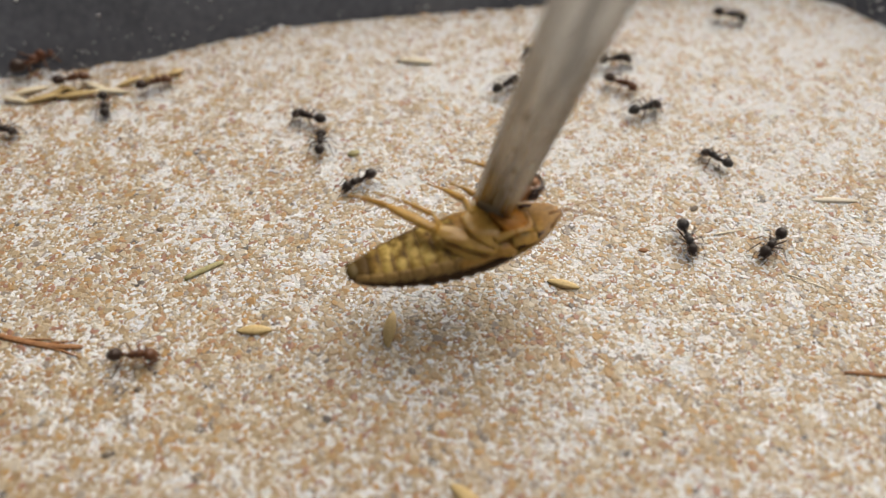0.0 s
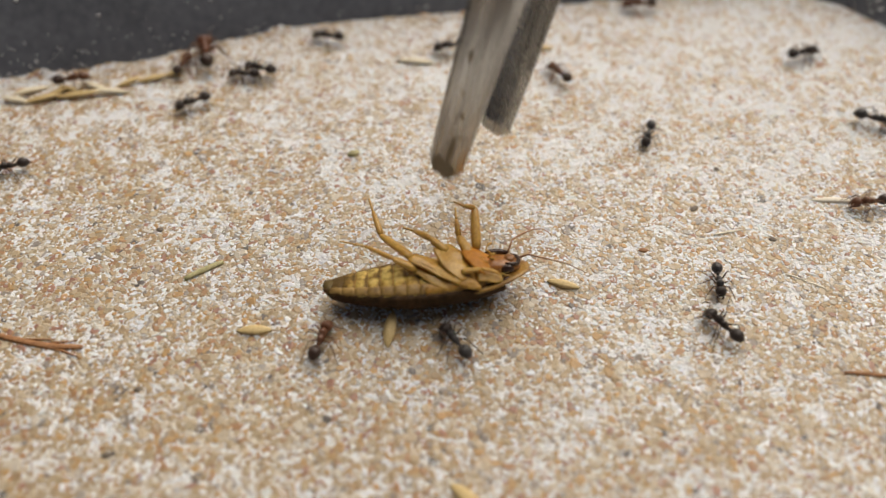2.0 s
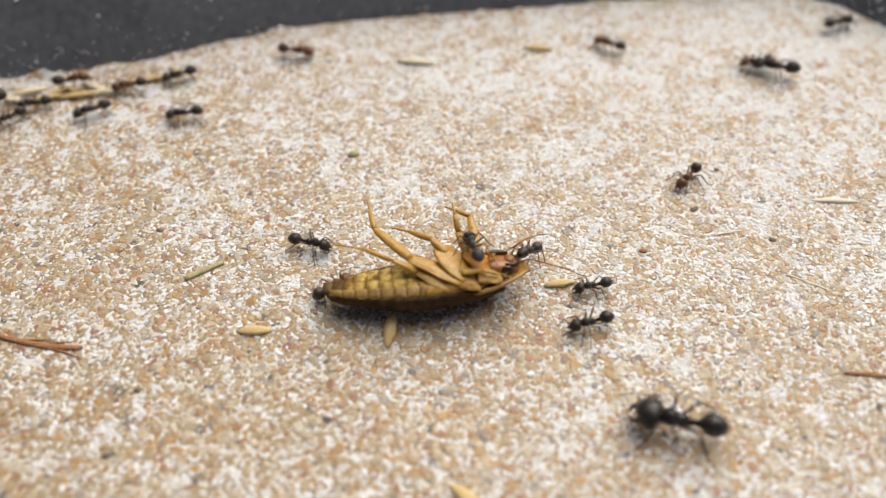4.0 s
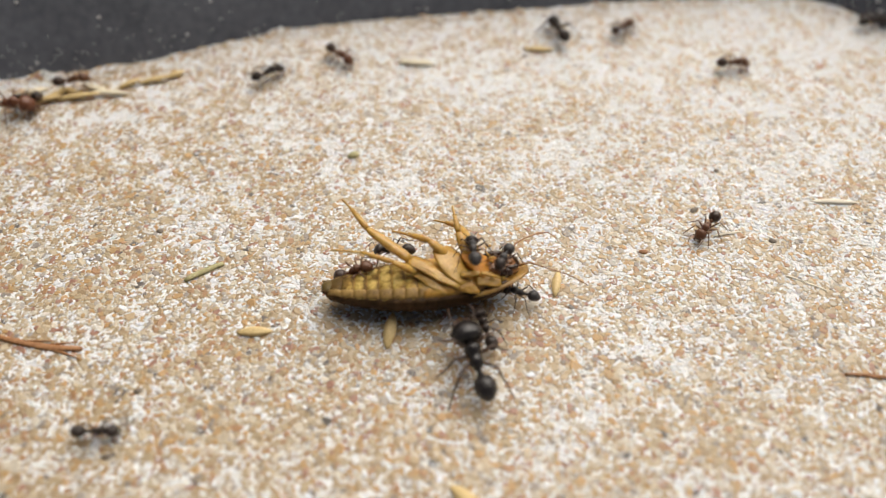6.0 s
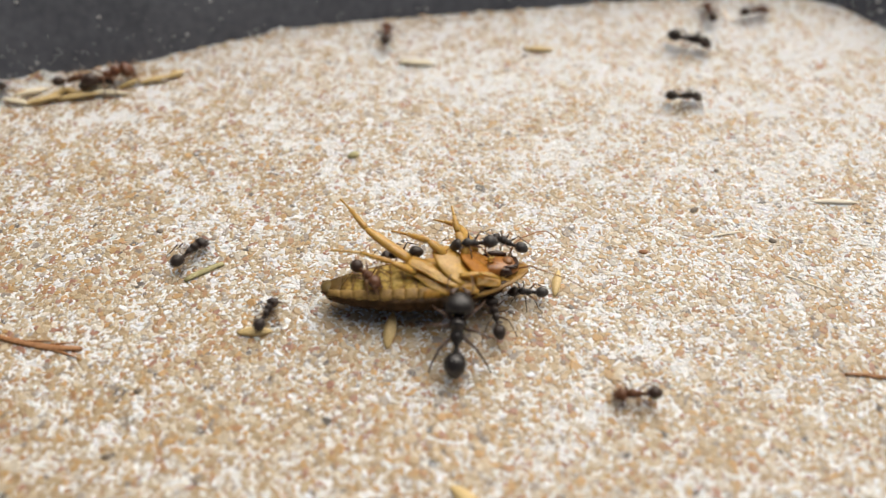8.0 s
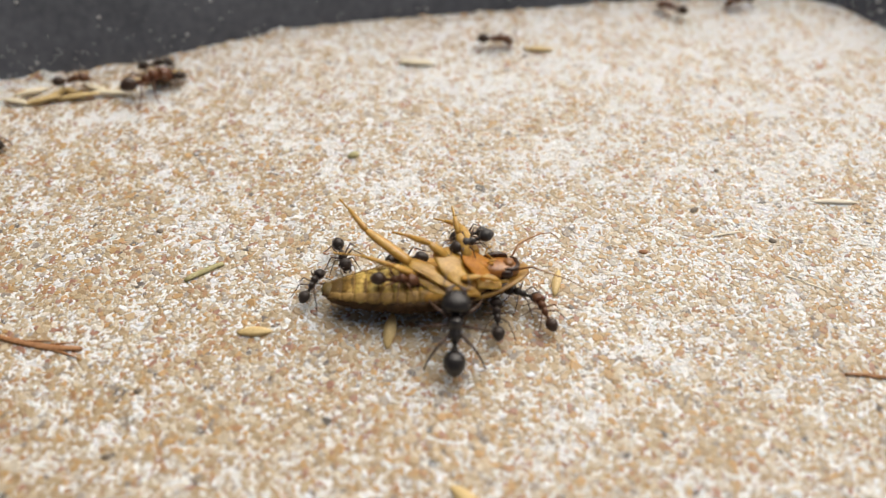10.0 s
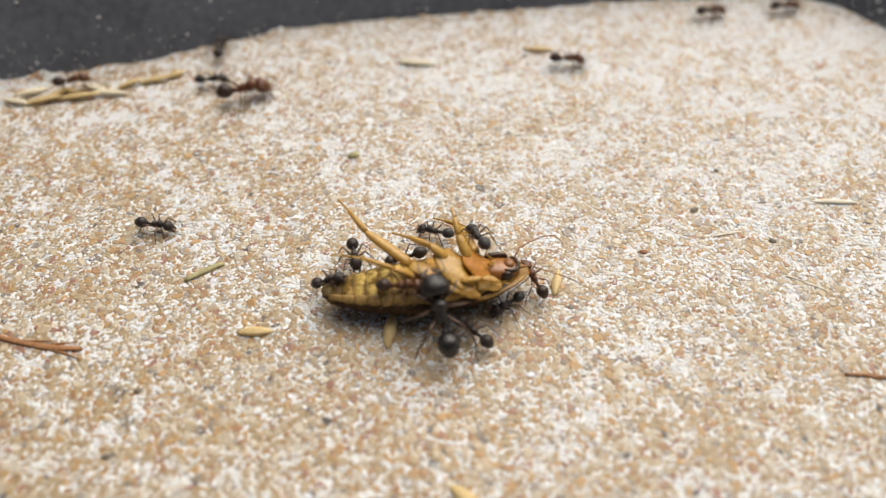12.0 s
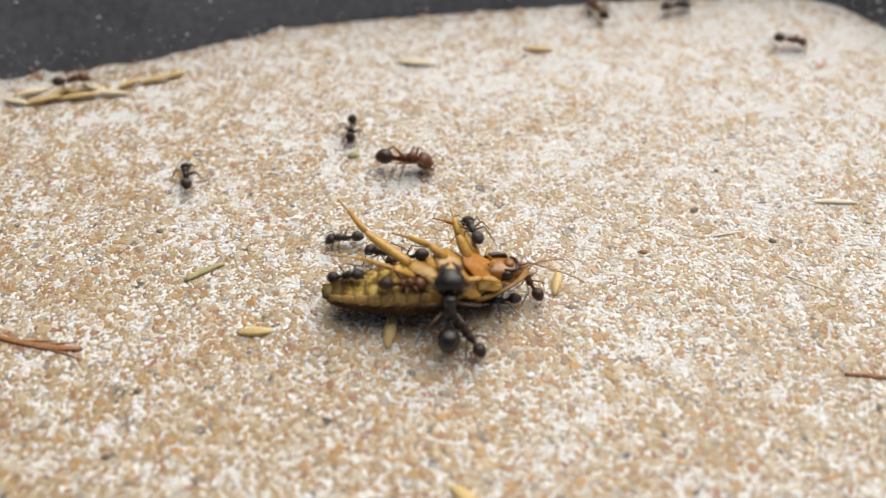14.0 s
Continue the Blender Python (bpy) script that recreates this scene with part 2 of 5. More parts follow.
rng = random.Random(7)
bm = bmesh.new()
for i in range(80):
    x, z = -70 + 100 * rng.random(), 0.8 + 9 * rng.random() ** 1.4
    q = 0.10 + 0.22 * rng.random() ** 3
    blob(bm, (x - 0.2 * z, beside(x) - 0.05 + 0.77 * z, z), (q, q * 0.5, q), u=6, v=4)
for i in range(60):  # scuffs low on the wall
    x, z = -66 + 40 * rng.random() ** 1.5, 0.3 + 5.0 * rng.random() ** 1.6
    q = 0.16 + 0.6 * rng.random() ** 2.5
    blob(bm, (x - 0.2 * z, beside(x) - 0.02 + 0.79 * z, z), (q, 0.03, 0.05 + 0.07 * rng.random()), Euler((0, rng.uniform(-0.9, 0.3), 0.2)), u=6, v=4)
for i in range(260):  # corner dust, massed to paint the sky's reflection in the wall
    x, z = 58 + 14 * rng.random(), 0.3 + 9.5 * rng.random()
    q = 0.12 + 0.45 * rng.random() ** 2.5
    blob(bm, (x + 0.55 * z, beside(x) + 0.52 * z, z), (q, q * 0.4, q * 0.8), Euler((0, rng.uniform(-1, 1), -0.8)), u=6, v=4)
tagged(new("dust_specks", mesh_of(millimetres(bm), "dust_specks", dust)), "white dust specks stuck to the black wall, massed in the corner as painted sky sheen", "dust", kind="stuff")


# ---- sand grains ----
def chip():
    """A worn seven-sided chip: a flat top, a bevel and a wider girdle."""
    a = np.arange(7) * math.tau / 7
    top = np.stack([0.74 * np.cos(a), 0.74 * np.sin(a), np.full(7, 1.0)], 1)
    girdle = np.stack([np.cos(a), np.sin(a), np.full(7, 0.25)], 1)
    fa = [(0, k, k + 1) for k in range(1, 6)]
    for k in range(7):
        n = (k + 1) % 7
        fa += [(k, k + 7, n + 7), (k, n + 7, n)]
    return np.concatenate([top, girdle]), np.array(fa)


def grain_table(step, size, spread, depth, uneven, thin, seed):
    """Places, radii and heights of a layer of grains on a shaken hexagonal net; the coarse ones thin out towards the
    far east corner, partly the sand's own mix, partly light falloff put into the colour.
    """
    r = np.random.RandomState(seed)
    xs, ys = np.meshgrid(np.arange(-92, 92, step), np.arange(-36, 52, step * 0.87))
    xs = xs + (np.arange(xs.shape[0]) % 2)[:, None] * step / 2
    p = np.stack([xs.ravel(), ys.ravel()], 1) + r.normal(0, step * 0.28, (xs.size, 2))
    p = p[np.abs(p[:, 0]) < 50 + (p[:, 1] + 29) * 0.42]
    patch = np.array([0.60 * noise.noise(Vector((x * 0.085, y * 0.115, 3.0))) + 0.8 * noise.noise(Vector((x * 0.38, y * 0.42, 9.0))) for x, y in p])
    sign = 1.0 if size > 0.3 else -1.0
    # The slope in x and y also paints dimmer light near west with ochre grains.
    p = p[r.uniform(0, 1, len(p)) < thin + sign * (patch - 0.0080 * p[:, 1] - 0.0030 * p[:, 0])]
    q = np.clip(size * np.exp(r.normal(0, spread, len(p))), size * 0.45, size * 2.0)
    z = depth + uneven * r.normal(0, 1, len(p)) - (q - size) * 0.22
    return p, q, z


CHIP_V, CHIP_F = chip()
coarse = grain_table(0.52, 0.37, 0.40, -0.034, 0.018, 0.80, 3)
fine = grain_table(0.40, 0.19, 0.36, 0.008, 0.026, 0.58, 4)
bank = [[], [], []]
bank_rng = random.Random(11)
for i in range(2600):
    x = -68 + 122 * bank_rng.random()
    rise = max(0.0, 0.15 + 0.8 * noise.noise(Vector((x * 0.22, 1.0, 5.0))) + 0.4 * noise.noise(Vector((x * 0.8, 2.0, 5.0))))
    back_by = 1.9 * bank_rng.random()
    bank[0].append((x, beside(x) + 0.3 - back_by))
    bank[1].append(0.30 + 0.25 * bank_rng.random())
    bank[2].append(rise * (1 - back_by / 1.9) * (0.6 + 0.5 * bank_rng.random()) - 0.1)
coarse = tuple(np.concatenate([a, np.array(b[::3])]) for a, b in zip(coarse, bank))
fine = tuple(np.concatenate([a, np.array(b[1::3] + b[2::3]) * k]) for a, b, k in zip(fine, bank, (1.0, 0.7, 1.0)))
grain_rng = np.random.RandomState(5)
spots, sizes, heights = coarse
single = (np.abs(spots[:, 0]) < 5.0) & (spots[:, 1] > -26.5) & (spots[:, 1] < -19.8)


def grain_shapes(idx, sizes):
    n = len(idx)
    long = grain_rng.uniform(1.0, 1.75, n) if sizes is fine[1] else np.full(n, 1.06)
    squash = np.stack([grain_rng.uniform(0.8, 1.25, n) * long, grain_rng.uniform(0.75, 1.2, n) / long, grain_rng.uniform(0.09, 0.17, n)], 1)
    rough = np.tile(grain_rng.uniform(0.72, 1.22, (n, 7, 1)), (1, 2, 1))
    v = CHIP_V[None] * np.concatenate([rough, rough, np.ones_like(rough)], 2) * squash[:, None] * sizes[idx][:, None, None]
    a, b = grain_rng.normal(0, 0.75, n), grain_rng.normal(0, 0.10, n)
    ca, sa, cb, sb = np.cos(a)[:, None], np.sin(a)[:, None], np.cos(b)[:, None], np.sin(b)[:, None]
    x, y, z = v[..., 0], v[..., 1], v[..., 2]
    x, z = x * cb + z * sb, -x * sb + z * cb
    x, y = x * ca - y * sa, x * sa + y * ca
    return np.stack([x, y, z], 2) * MM


def sand_stuff(name, layer, idx, mat, label):
    spots, sizes, heights = layer
    v = grain_shapes(idx, sizes) + np.stack([spots[idx, 0], spots[idx, 1], heights[idx]], 1)[:, None] * MM
    n, k = len(idx), len(CHIP_V)
    faces = (CHIP_F[None] + (np.arange(n) * k)[:, None, None]).reshape(-1, 3)
    me = bpy.data.meshes.new(name)
    me.vertices.add(n * k)
    me.vertices.foreach_set("co", v.reshape(-1).astype(np.float32))
    me.loops.add(faces.size)
    me.loops.foreach_set("vertex_index", faces.reshape(-1).astype(np.int32))
    me.polygons.add(len(faces))
    me.polygons.foreach_set("loop_start", np.arange(0, faces.size, 3, dtype=np.int32))
    me.polygons.foreach_set("use_smooth", np.full(len(faces), False))
    me.update(calc_edges=True)
    me.materials.append(mat)
    tagged(new(name, me), label, "sand", kind="stuff")


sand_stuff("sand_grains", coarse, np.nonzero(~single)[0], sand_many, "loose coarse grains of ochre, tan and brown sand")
sand_stuff("fine_sand", fine, np.arange(len(fine[0])), sand_fine, "fine white sand between the coarse grains")


# ---- the ants ----
LEGS = (  # name, hip, knee, ankle and claw of a leg for a body of length one
    ("front", (0.17, 0.040, 0.19), (0.25, 0.17, 0.29), (0.33, 0.26, 0.10), (0.39, 0.30, 0.0)),
    ("middle", (0.09, 0.045, 0.18), (0.08, 0.22, 0.29), (0.06, 0.34, 0.09), (0.06, 0.42, 0.0)),
    ("hind", (0.02, 0.040, 0.18), (-0.13, 0.19, 0.33), (-0.28, 0.29, 0.10), (-0.39, 0.34, 0.0)),
)
LOOKS = {
    # kind: body, head, gaster, limb material, head size, label
    "dark": (chitin_dark, chitin_dark, chitin_dark, limb_dark, 1.0, "small shiny black harvester ant walking on sand"),
    "grey": (chitin_grey, chitin_dark, chitin_grey, limb_dark, 1.0, "small greyish black harvester ant on sand"),
    "brown": (chitin_brown, chitin_brown, chitin_umber, limb_brown, 1.0, "small brown ant with a dark gaster on sand"),
    "red": (chitin_red, chitin_red, chitin_umber, limb_brown, 1.05, "reddish brown ant walking beside the black wall"),
    "major": (chitin_red, chitin_red, chitin_umber, limb_brown, 1.2, "large red-headed worker ant with a dark gaster"),
    "soldier": (chitin_black, chitin_black, chitin_black, limb_dark, 1.42, "large black big-headed soldier ant biting the roach"),
}
first = {}


def build_ant(kind):
    body, top, tail, limb, big, label = LOOKS[kind]
    ant = thing("ant", label, "ant", "ants on the sand")
    stout = 1.0 + 0.4 * (big - 1.0) if big < 1.4 else 1.12
    face_long = 0.232 * big ** 0.45 if big < 1.4 else 0.255
    bm = bmesh.new()
    rings = []
    for i in range(17):
        s = i / 16
        w = 0.052 + 0.038 * math.exp(-((s - 0.72) / 0.18) ** 2) + 0.020 * math.exp(-((s - 0.22) / 0.2) ** 2)
        w *= math.sin(math.pi * (0.05 + 0.90 * s)) ** 0.35 * stout
        arch = 0.205 + 0.045 * math.sin(math.pi * min(1.0, s * 0.86)) - 0.018 * math.exp(-((s - 0.42) / 0.10) ** 2)
        rings.append([(-0.090 + 0.320 * s, w * math.cos(k * math.tau / 12), arch + w * 1.15 * math.sin(k * math.tau / 12)) for k in range(12)])
    loft(bm, rings)
    part("thorax", bm, body, ant)
    bm = bmesh.new()
    tube(bm, ((-0.06, 0, 0.20), (-0.095, 0, 0.195), (-0.145, 0, 0.205), (-0.19, 0, 0.22)), (0.030, 0.022, 0.022, 0.034), 8)
    blob(bm, (-0.105, 0, 0.222), (0.024, 0.032, 0.048), u=10, v=6)
    blob(bm, (-0.150, 0, 0.225), (0.028, 0.042, 0.050), u=10, v=6)
    part("petiole", bm, body, ant)
    bm = bmesh.new()
    rings = []
    for i in range(15):
        s = i / 14
        w = math.sin(math.pi * min(max(0.03 + 0.94 * s, 0.0), 1.0) ** 0.85) ** 0.55
        w *= 1.0 - 0.030 * (i % 4 == 3)
        rings.append([(-0.165 - 0.275 * s, 0.122 * w * math.cos(k * math.tau / 14), 0.236 + 0.016 * math.sin(math.pi * s) + 0.119 * w * math.sin(k * math.tau / 14)) for k in range(14)])
    loft(bm, rings)
    part("gaster", bm, tail, ant, "glossy dark oval gaster")
    # the head hangs from the neck, nodding down
    nod = Matrix.Translation((0.205, 0, 0.245)) @ Matrix.Rotation(radians(27 if big < 1.4 else 8), 4, "Y")
    bm = bmesh.new()
    rings = []
    for i in range(13):
        s = i / 12
        w = (math.sin(math.pi * (0.05 + 0.86 * s)) ** 0.42) * (1.05 - 0.30 * s)
        notch = 0.012 * (s < 0.1)
        rings.append([nod @ Vector((notch + face_long * s, 0.130 * big * w * math.cos(k * math.tau / 14), 0.012 - 0.02 * s + 0.112 * big ** 0.75 * w * math.sin(k * math.tau / 14))) for k in range(14)])
    loft(bm, rings)
    head = part("head", bm, top, ant)
    end = face_long
    for side in (1, -1):
        bm = bmesh.new()
        tube(bm, [nod @ Vector(p) for p in ((end - 0.025, side * 0.055 * big, -0.025), (end + 0.022, side * 0.06 * big, -0.03), (end + 0.048 * big, side * 0.012, -0.035))], (0.028 * big, 0.022 * big, 0.008), 6, 0.6)
        part("mandible", bm, limb, head, "toothed dark mandible")
        bm = bmesh.new()
        blob(bm, nod @ Vector((0.10 * big, side * 0.122 * big, 0.02)), (0.020, 0.010, 0.018), u=8, v=6)
        part("eye", bm, face_dark, head, "round black eye")
        bm = bmesh.new()
        tube(bm, [nod @ Vector(p) for p in ((end - 0.045, side * 0.035, 0.045), (end - 0.01, side * 0.12, 0.12), (end, side * 0.135, 0.122), (end + 0.08, side * 0.13, 0.11), (end + 0.17, side * 0.11, 0.07))], (0.007, 0.007, 0.0065, 0.007, 0.008), 5)
        part("antenna", bm, limb, ant, "elbowed antenna")
    for name, hip, knee, ankle, claw in LEGS:
        for side in (1, -1):
            h = Vector((hip[0], side * hip[1], hip[2]))
            pts = [Vector((p[0], side * p[1], p[2])) - h for p in (hip, knee, ankle, claw)]
            bm = bmesh.new()
            tube(bm, (pts[0], pts[0].lerp(pts[1], 0.15), pts[0].lerp(pts[1], 0.55), pts[1], pts[1].lerp(pts[2], 0.4), pts[2], pts[3]), [q * stout for q in (0.022, 0.016, 0.018, 0.012, 0.012, 0.008, 0.006)], 6)
            leg = part(name + "_leg", bm, limb, ant, at=Matrix.Translation(h))
            leg["side"] = side
    return ant


def make_ant(kind, length, label=""):
    """An ant of that kind and length in millimetres; the first of a kind is built, the others copied."""
    if kind in first:
        ant = copy_thing(first[kind], Matrix.Identity(4))
    else:
        ant = first[kind] = build_ant(kind)
    ant.scale = (length * MM,) * 3
    return tagged(ant, label or LOOKS[kind][-1])


def go(ant, rows):
    """Walk an ant along rows of seconds, millimetres, pitch and heading, stepping with its legs as it goes."""
    walk(ant, [(t, pose(x * MM, y * MM, z * MM, 0, -p, h)) for t, x, y, z, p, h in rows])
    stride = ant.scale[0] / MM * 0.9
    beat, phase = [(0.0, 0.0, 0.0)], 0.0
    for a, b in zip(rows, rows[1:]):
        far = math.hypot(b[1] - a[1], b[2] - a[2]) + 0.012 * abs(b[5] - a[5])
        pace = far / max(b[0] - a[0], 1e-3)
        steps = max(1, round((b[0] - a[0]) / 0.1)) if pace > 0.9 and max(abs(a[1]), abs(b[1])) < 82 else 1
        for i in range(1, steps + 1):
            phase += min(far / steps / stride, 0.36)
            beat.append((a[0] + (b[0] - a[0]) * i / steps, phase, min(pace / 6, 1.0)))
    beat = [(t, f, w) for t, f, w in beat if t <= 14.0]
    for leg in [c for c in ant.children if c.name.split(".")[0].endswith("_leg")]:
        side, kind = leg["side"], leg.name.split("_")[0]
        lag = 0.0 if (kind == "middle") == (side > 0) else 0.5
        at = leg.location.copy()
        walk(leg, [(t, Matrix.Translation(at) @ pose(0, 0, 0, side * 12 * w * max(0, math.sin(math.tau * (f + lag))), 0, -side * 24 * w * math.cos(math.tau * (f + lag)))) for t, f, w in beat])


# ---- the roach, lying on its back: x to the head, z to the belly, in millimetres ----
roach = thing("cockroach", "dead amber cockroach lying on its back, legs up", "cockroach")


def half_width(x):
    """Half the body's breadth at x."""
    s = (x + 11.2) / 22.4
    return 4.1 * (max(0.0, math.sin(math.pi * (0.046 + 0.934 * s))) ** 0.72) * (0.92 + 0.02 * s - 0.22 * max(0, s - 0.72) / 0.28)


def belly(x):
    s = (x + 11.2) / 22.4
    return 0.30 + 0.95 * math.sin(math.pi * (0.06 + 0.88 * s)) ** 0.8


def back_of(x):
    s = (x + 11.2) / 22.4
    return -0.35 - 2.30 * math.sin(math.pi * (0.04 + 0.92 * s)) ** 0.7


bm = bmesh.new()
rings = []
for i in range(58):
    x = -11.2 + 19.2 * i / 57
    w, b = half_width(x), back_of(x)
    rib = 0.09 * (((11.6 + x) / 1.36) % 1.0) - 0.03 if x < 1.5 else 0.03
    cap = min(1.0, 0.15 + (x + 11.2) / 0.9) ** 0.5
    w, b = w * (1.0 + rib) * cap, b * (1.0 + rib) * cap
    ring = [(x, w * math.cos(a), b * math.sin(a)) for a in [math.pi * k / 12 for k in range(13)]]
    ring += [(x, -w * 0.96, 0.12), (x, -w * 0.6, belly(x) * 0.7 * cap), (x, w * 0.6, belly(x) * 0.7 * cap), (x, w * 0.96, 0.12)]
    rings.append(ring)
loft(bm, rings)
part("back_shell", millimetres(bm), shell_dark, roach, "dark mottled brown back shell")

for i in range(8):
    x0 = -10.7 + 1.36 * i
    x1 = x0 + 1.55
    bm = bmesh.new()
    rings = []
    for x, lift in ((x0, -0.05), (x0 + 0.15, 0.10), ((x0 + x1) / 2, 0.13), (x1 - 0.25, 0.17), (x1, 0.02)):
        w = half_width(x) * 0.94
        ring = []
        for k in range(13):
            y = -1 + 2 * k / 12
            ring.append((x + 0.30 * (1 - y * y) - 0.15, w * y, lift + belly(x) * (1 - abs(y) ** 3.6) ** 0.75))
        ring += [(px, py * 0.98, pz - 0.25) for px, py, pz in ring[::-1]]
        rings.append(ring)
    loft(bm, rings)
    part("belly_plate", millimetres(bm), plate, roach, "glossy yellow-brown belly plate")
    for side in (1, -1):
        bm = bmesh.new()
        rings = []
        for x, lift in ((x0 + 0.1, 0.0), (x0 + 0.5, 0.07), (x1 - 0.35, 0.10), (x1 - 0.1, 0.0)):
            w = half_width(x) * 0.94
            ring = [(x + 0.2 * (1 - y * y) - 0.1, side * w * y, lift + 0.16 + belly(x) * (1 - y ** 3.6) ** 0.75) for y in (0.76, 0.81, 0.86, 0.91, 0.95, 0.99)]
            rings.append(ring + [(px, py, pz - 0.2) for px, py, pz in ring[::-1]])
        loft(bm, rings)
        part("plate_margin", millimetres(bm), plate_edge, roach, "dark brown margin of a belly plate")

bm = bmesh.new()
rings = []
for i in range(25):
    s = i / 24
    x = -0.6 + 8.4 * s
    w = half_width(x) * 0.955 * (1.0 - 0.35 * max(0.0, s - 0.75) / 0.25)
    fold = 0.16 * abs(math.sin(math.pi * (x + 0.6) / 1.9))
    rings.append([(x, w * math.cos(a), 0.1 + ((belly(x) * 0.85 + 0.25 * math.exp(-((x - 2.6) / 2.6) ** 2) + fold) if math.sin(a) > 0 else 0.5) * math.copysign(abs(math.sin(a)) ** 0.6, math.sin(a))) for a in [math.tau * k / 20 for k in range(20)]])
loft(bm, rings)
part("breast", millimetres(bm), horn_amber, roach, "creased brown underside of the thorax")

bm = bmesh.new()
rings = []
for i in range(13):
    s = i / 12
    x = 4.2 + 6.7 * s
    w = 3.35 * max(0.08, math.cos(math.pi * 0.5 * max(0, s - 0.15) / 0.88)) ** 0.6
    z = -0.70 + 1.0 * s
    rings.append([(x, w * math.cos(a), z + (0.75 * (1 - 0.5 * s) if math.sin(a) > 0 else 0.75 * (1 - s * 0.6)) * math.sin(a) + 0.30 * math.cos(a) ** 2) for a in [math.tau * k / 18 for k in range(18)]])
loft(bm, rings)
shield = part("neck_shield", millimetres(bm), shell_pale, roach, "yellow-brown neck shield with dark streaks")
for side in (1, -1):
    bm = bmesh.new()
    blob(bm, (7.2, side * 2.3, 0.28), (1.5, 0.34, 0.14), Euler((side * 0.25, -0.15, side * -0.30)))
    part("streak", millimetres(bm), face_dark, shield, "dark brown streak")

bm = bmesh.new()
rings = []
for i in range(13):
    s = i / 12
    x = 5.3 + 4.5 * s
    w = math.sin(math.pi * (0.07 + 0.86 * s)) ** 0.5
    rings.append([(x, -0.1 + 1.55 * w * math.cos(a), 1.25 - 0.25 * s + (0.85 + 0.25 * math.cos(a) ** 2) * w * math.sin(a)) for a in [math.tau * k / 18 for k in range(18)]])
loft(bm, rings)
roach_head = part("head", millimetres(bm), face, roach, "orange-brown head tucked on the breast")
bm = bmesh.new()
tube(bm, ((8.1, -1.15, 1.75), (8.8, -1.25, 1.62), (9.45, -0.95, 1.5), (9.72, -0.2, 1.45), (9.6, 0.6, 1.5), (9.1, 1.15, 1.6)), (0.08, 0.22, 0.28, 0.26, 0.28, 0.12), 8)
part("face_band", millimetres(bm), face_dark, roach_head, "dark curved band across the face")
bm = bmesh.new()
tube(bm, ((5.9, 0.75, 2.0), (6.8, 1.15, 2.05), (7.9, 1.25, 1.98), (8.8, 1.05, 1.85)), (0.10, 0.30, 0.34, 0.16), 8)
part("face_band", millimetres(bm), face_dark, roach_head, "dark curved band across the face")
bm = bmesh.new()
blob(bm, (8.75, -0.1, 1.78), (0.62, 0.72, 0.36))
part("mouth", millimetres(bm), mouth_brown, roach_head, "paler brown mouth plate")
for side in (1, -1):
    bm = bmesh.new()
    blob(bm, (8.3, side * 1.38 - 0.1, 1.15), (0.75, 0.34, 0.55))
    part("eye", millimetres(bm), face_dark, roach_head, "large black compound eye")
    bm = bmesh.new()
    tube(bm, ((7.0, side * 0.5, 2.0), (6.4, side * 0.9, 2.5), (6.6, side * 1.2, 2.9), (7.1, side * 1.3, 3.05)), (0.14, 0.13, 0.12, 0.16), 6)
    part("palp", millimetres(bm), limb_amber, roach_head)
bm = bmesh.new()
tube(bm, ((9.6, -0.3, 1.0), (11.0, -0.7, 1.5), (12.4, -1.2, 1.1), (14.8, -2.0, 0.4), (17.0, -2.6, -0.9)), (0.13, 0.09, 0.075, 0.06, 0.04), 6)
feeler_near = part("antenna", millimetres(bm), bark, roach, "thin brown feeler")
bm = bmesh.new()
tube(bm, ((9.3, 1.0, 1.0), (10.3, 2.2, 1.9), (11.6, 3.0, 2.0), (13.4, 3.9, 1.9), (14.6, 4.1, 1.7), (15.2, 3.6, 1.4), (15.4, 2.9, 1.1)), (0.13, 0.10, 0.085, 0.07, 0.06, 0.05, 0.04), 6)
feeler_far = part("antenna", millimetres(bm), bark, roach, "thin brown feeler")

HAUNCHES = (  # root, hip, breadth, skin, tilt, domed: overlapping plates that carry the legs
    ((3.2, -3.2, 1.0), (-1.8, 0.0, 3.0), 0.78, limb_amber, -10, False),
    ((1.8, -3.5, 0.5), (-1.4, -0.9, 2.0), 0.60, limb_amber, -20, False),
    ((4.0, -2.7, 1.0), (1.6, 1.0, 3.3), 1.42, limb_amber, 6, True),
    ((5.2, -3.3, 0.2), (2.6, -3.0, 1.1), 0.55, horn_amber, -40, False),
    ((6.3, -2.1, 1.0), (4.4, 0.8, 2.8), 1.12, limb_orange, 8, True),
    ((7.6, -2.3, 0.5), (5.0, -2.4, 1.2), 0.72, limb_amber, -30, True),
    ((7.0, -1.0, 1.3), (5.2, 0.4, 2.3), 0.70, limb_orange, 0, False),
)
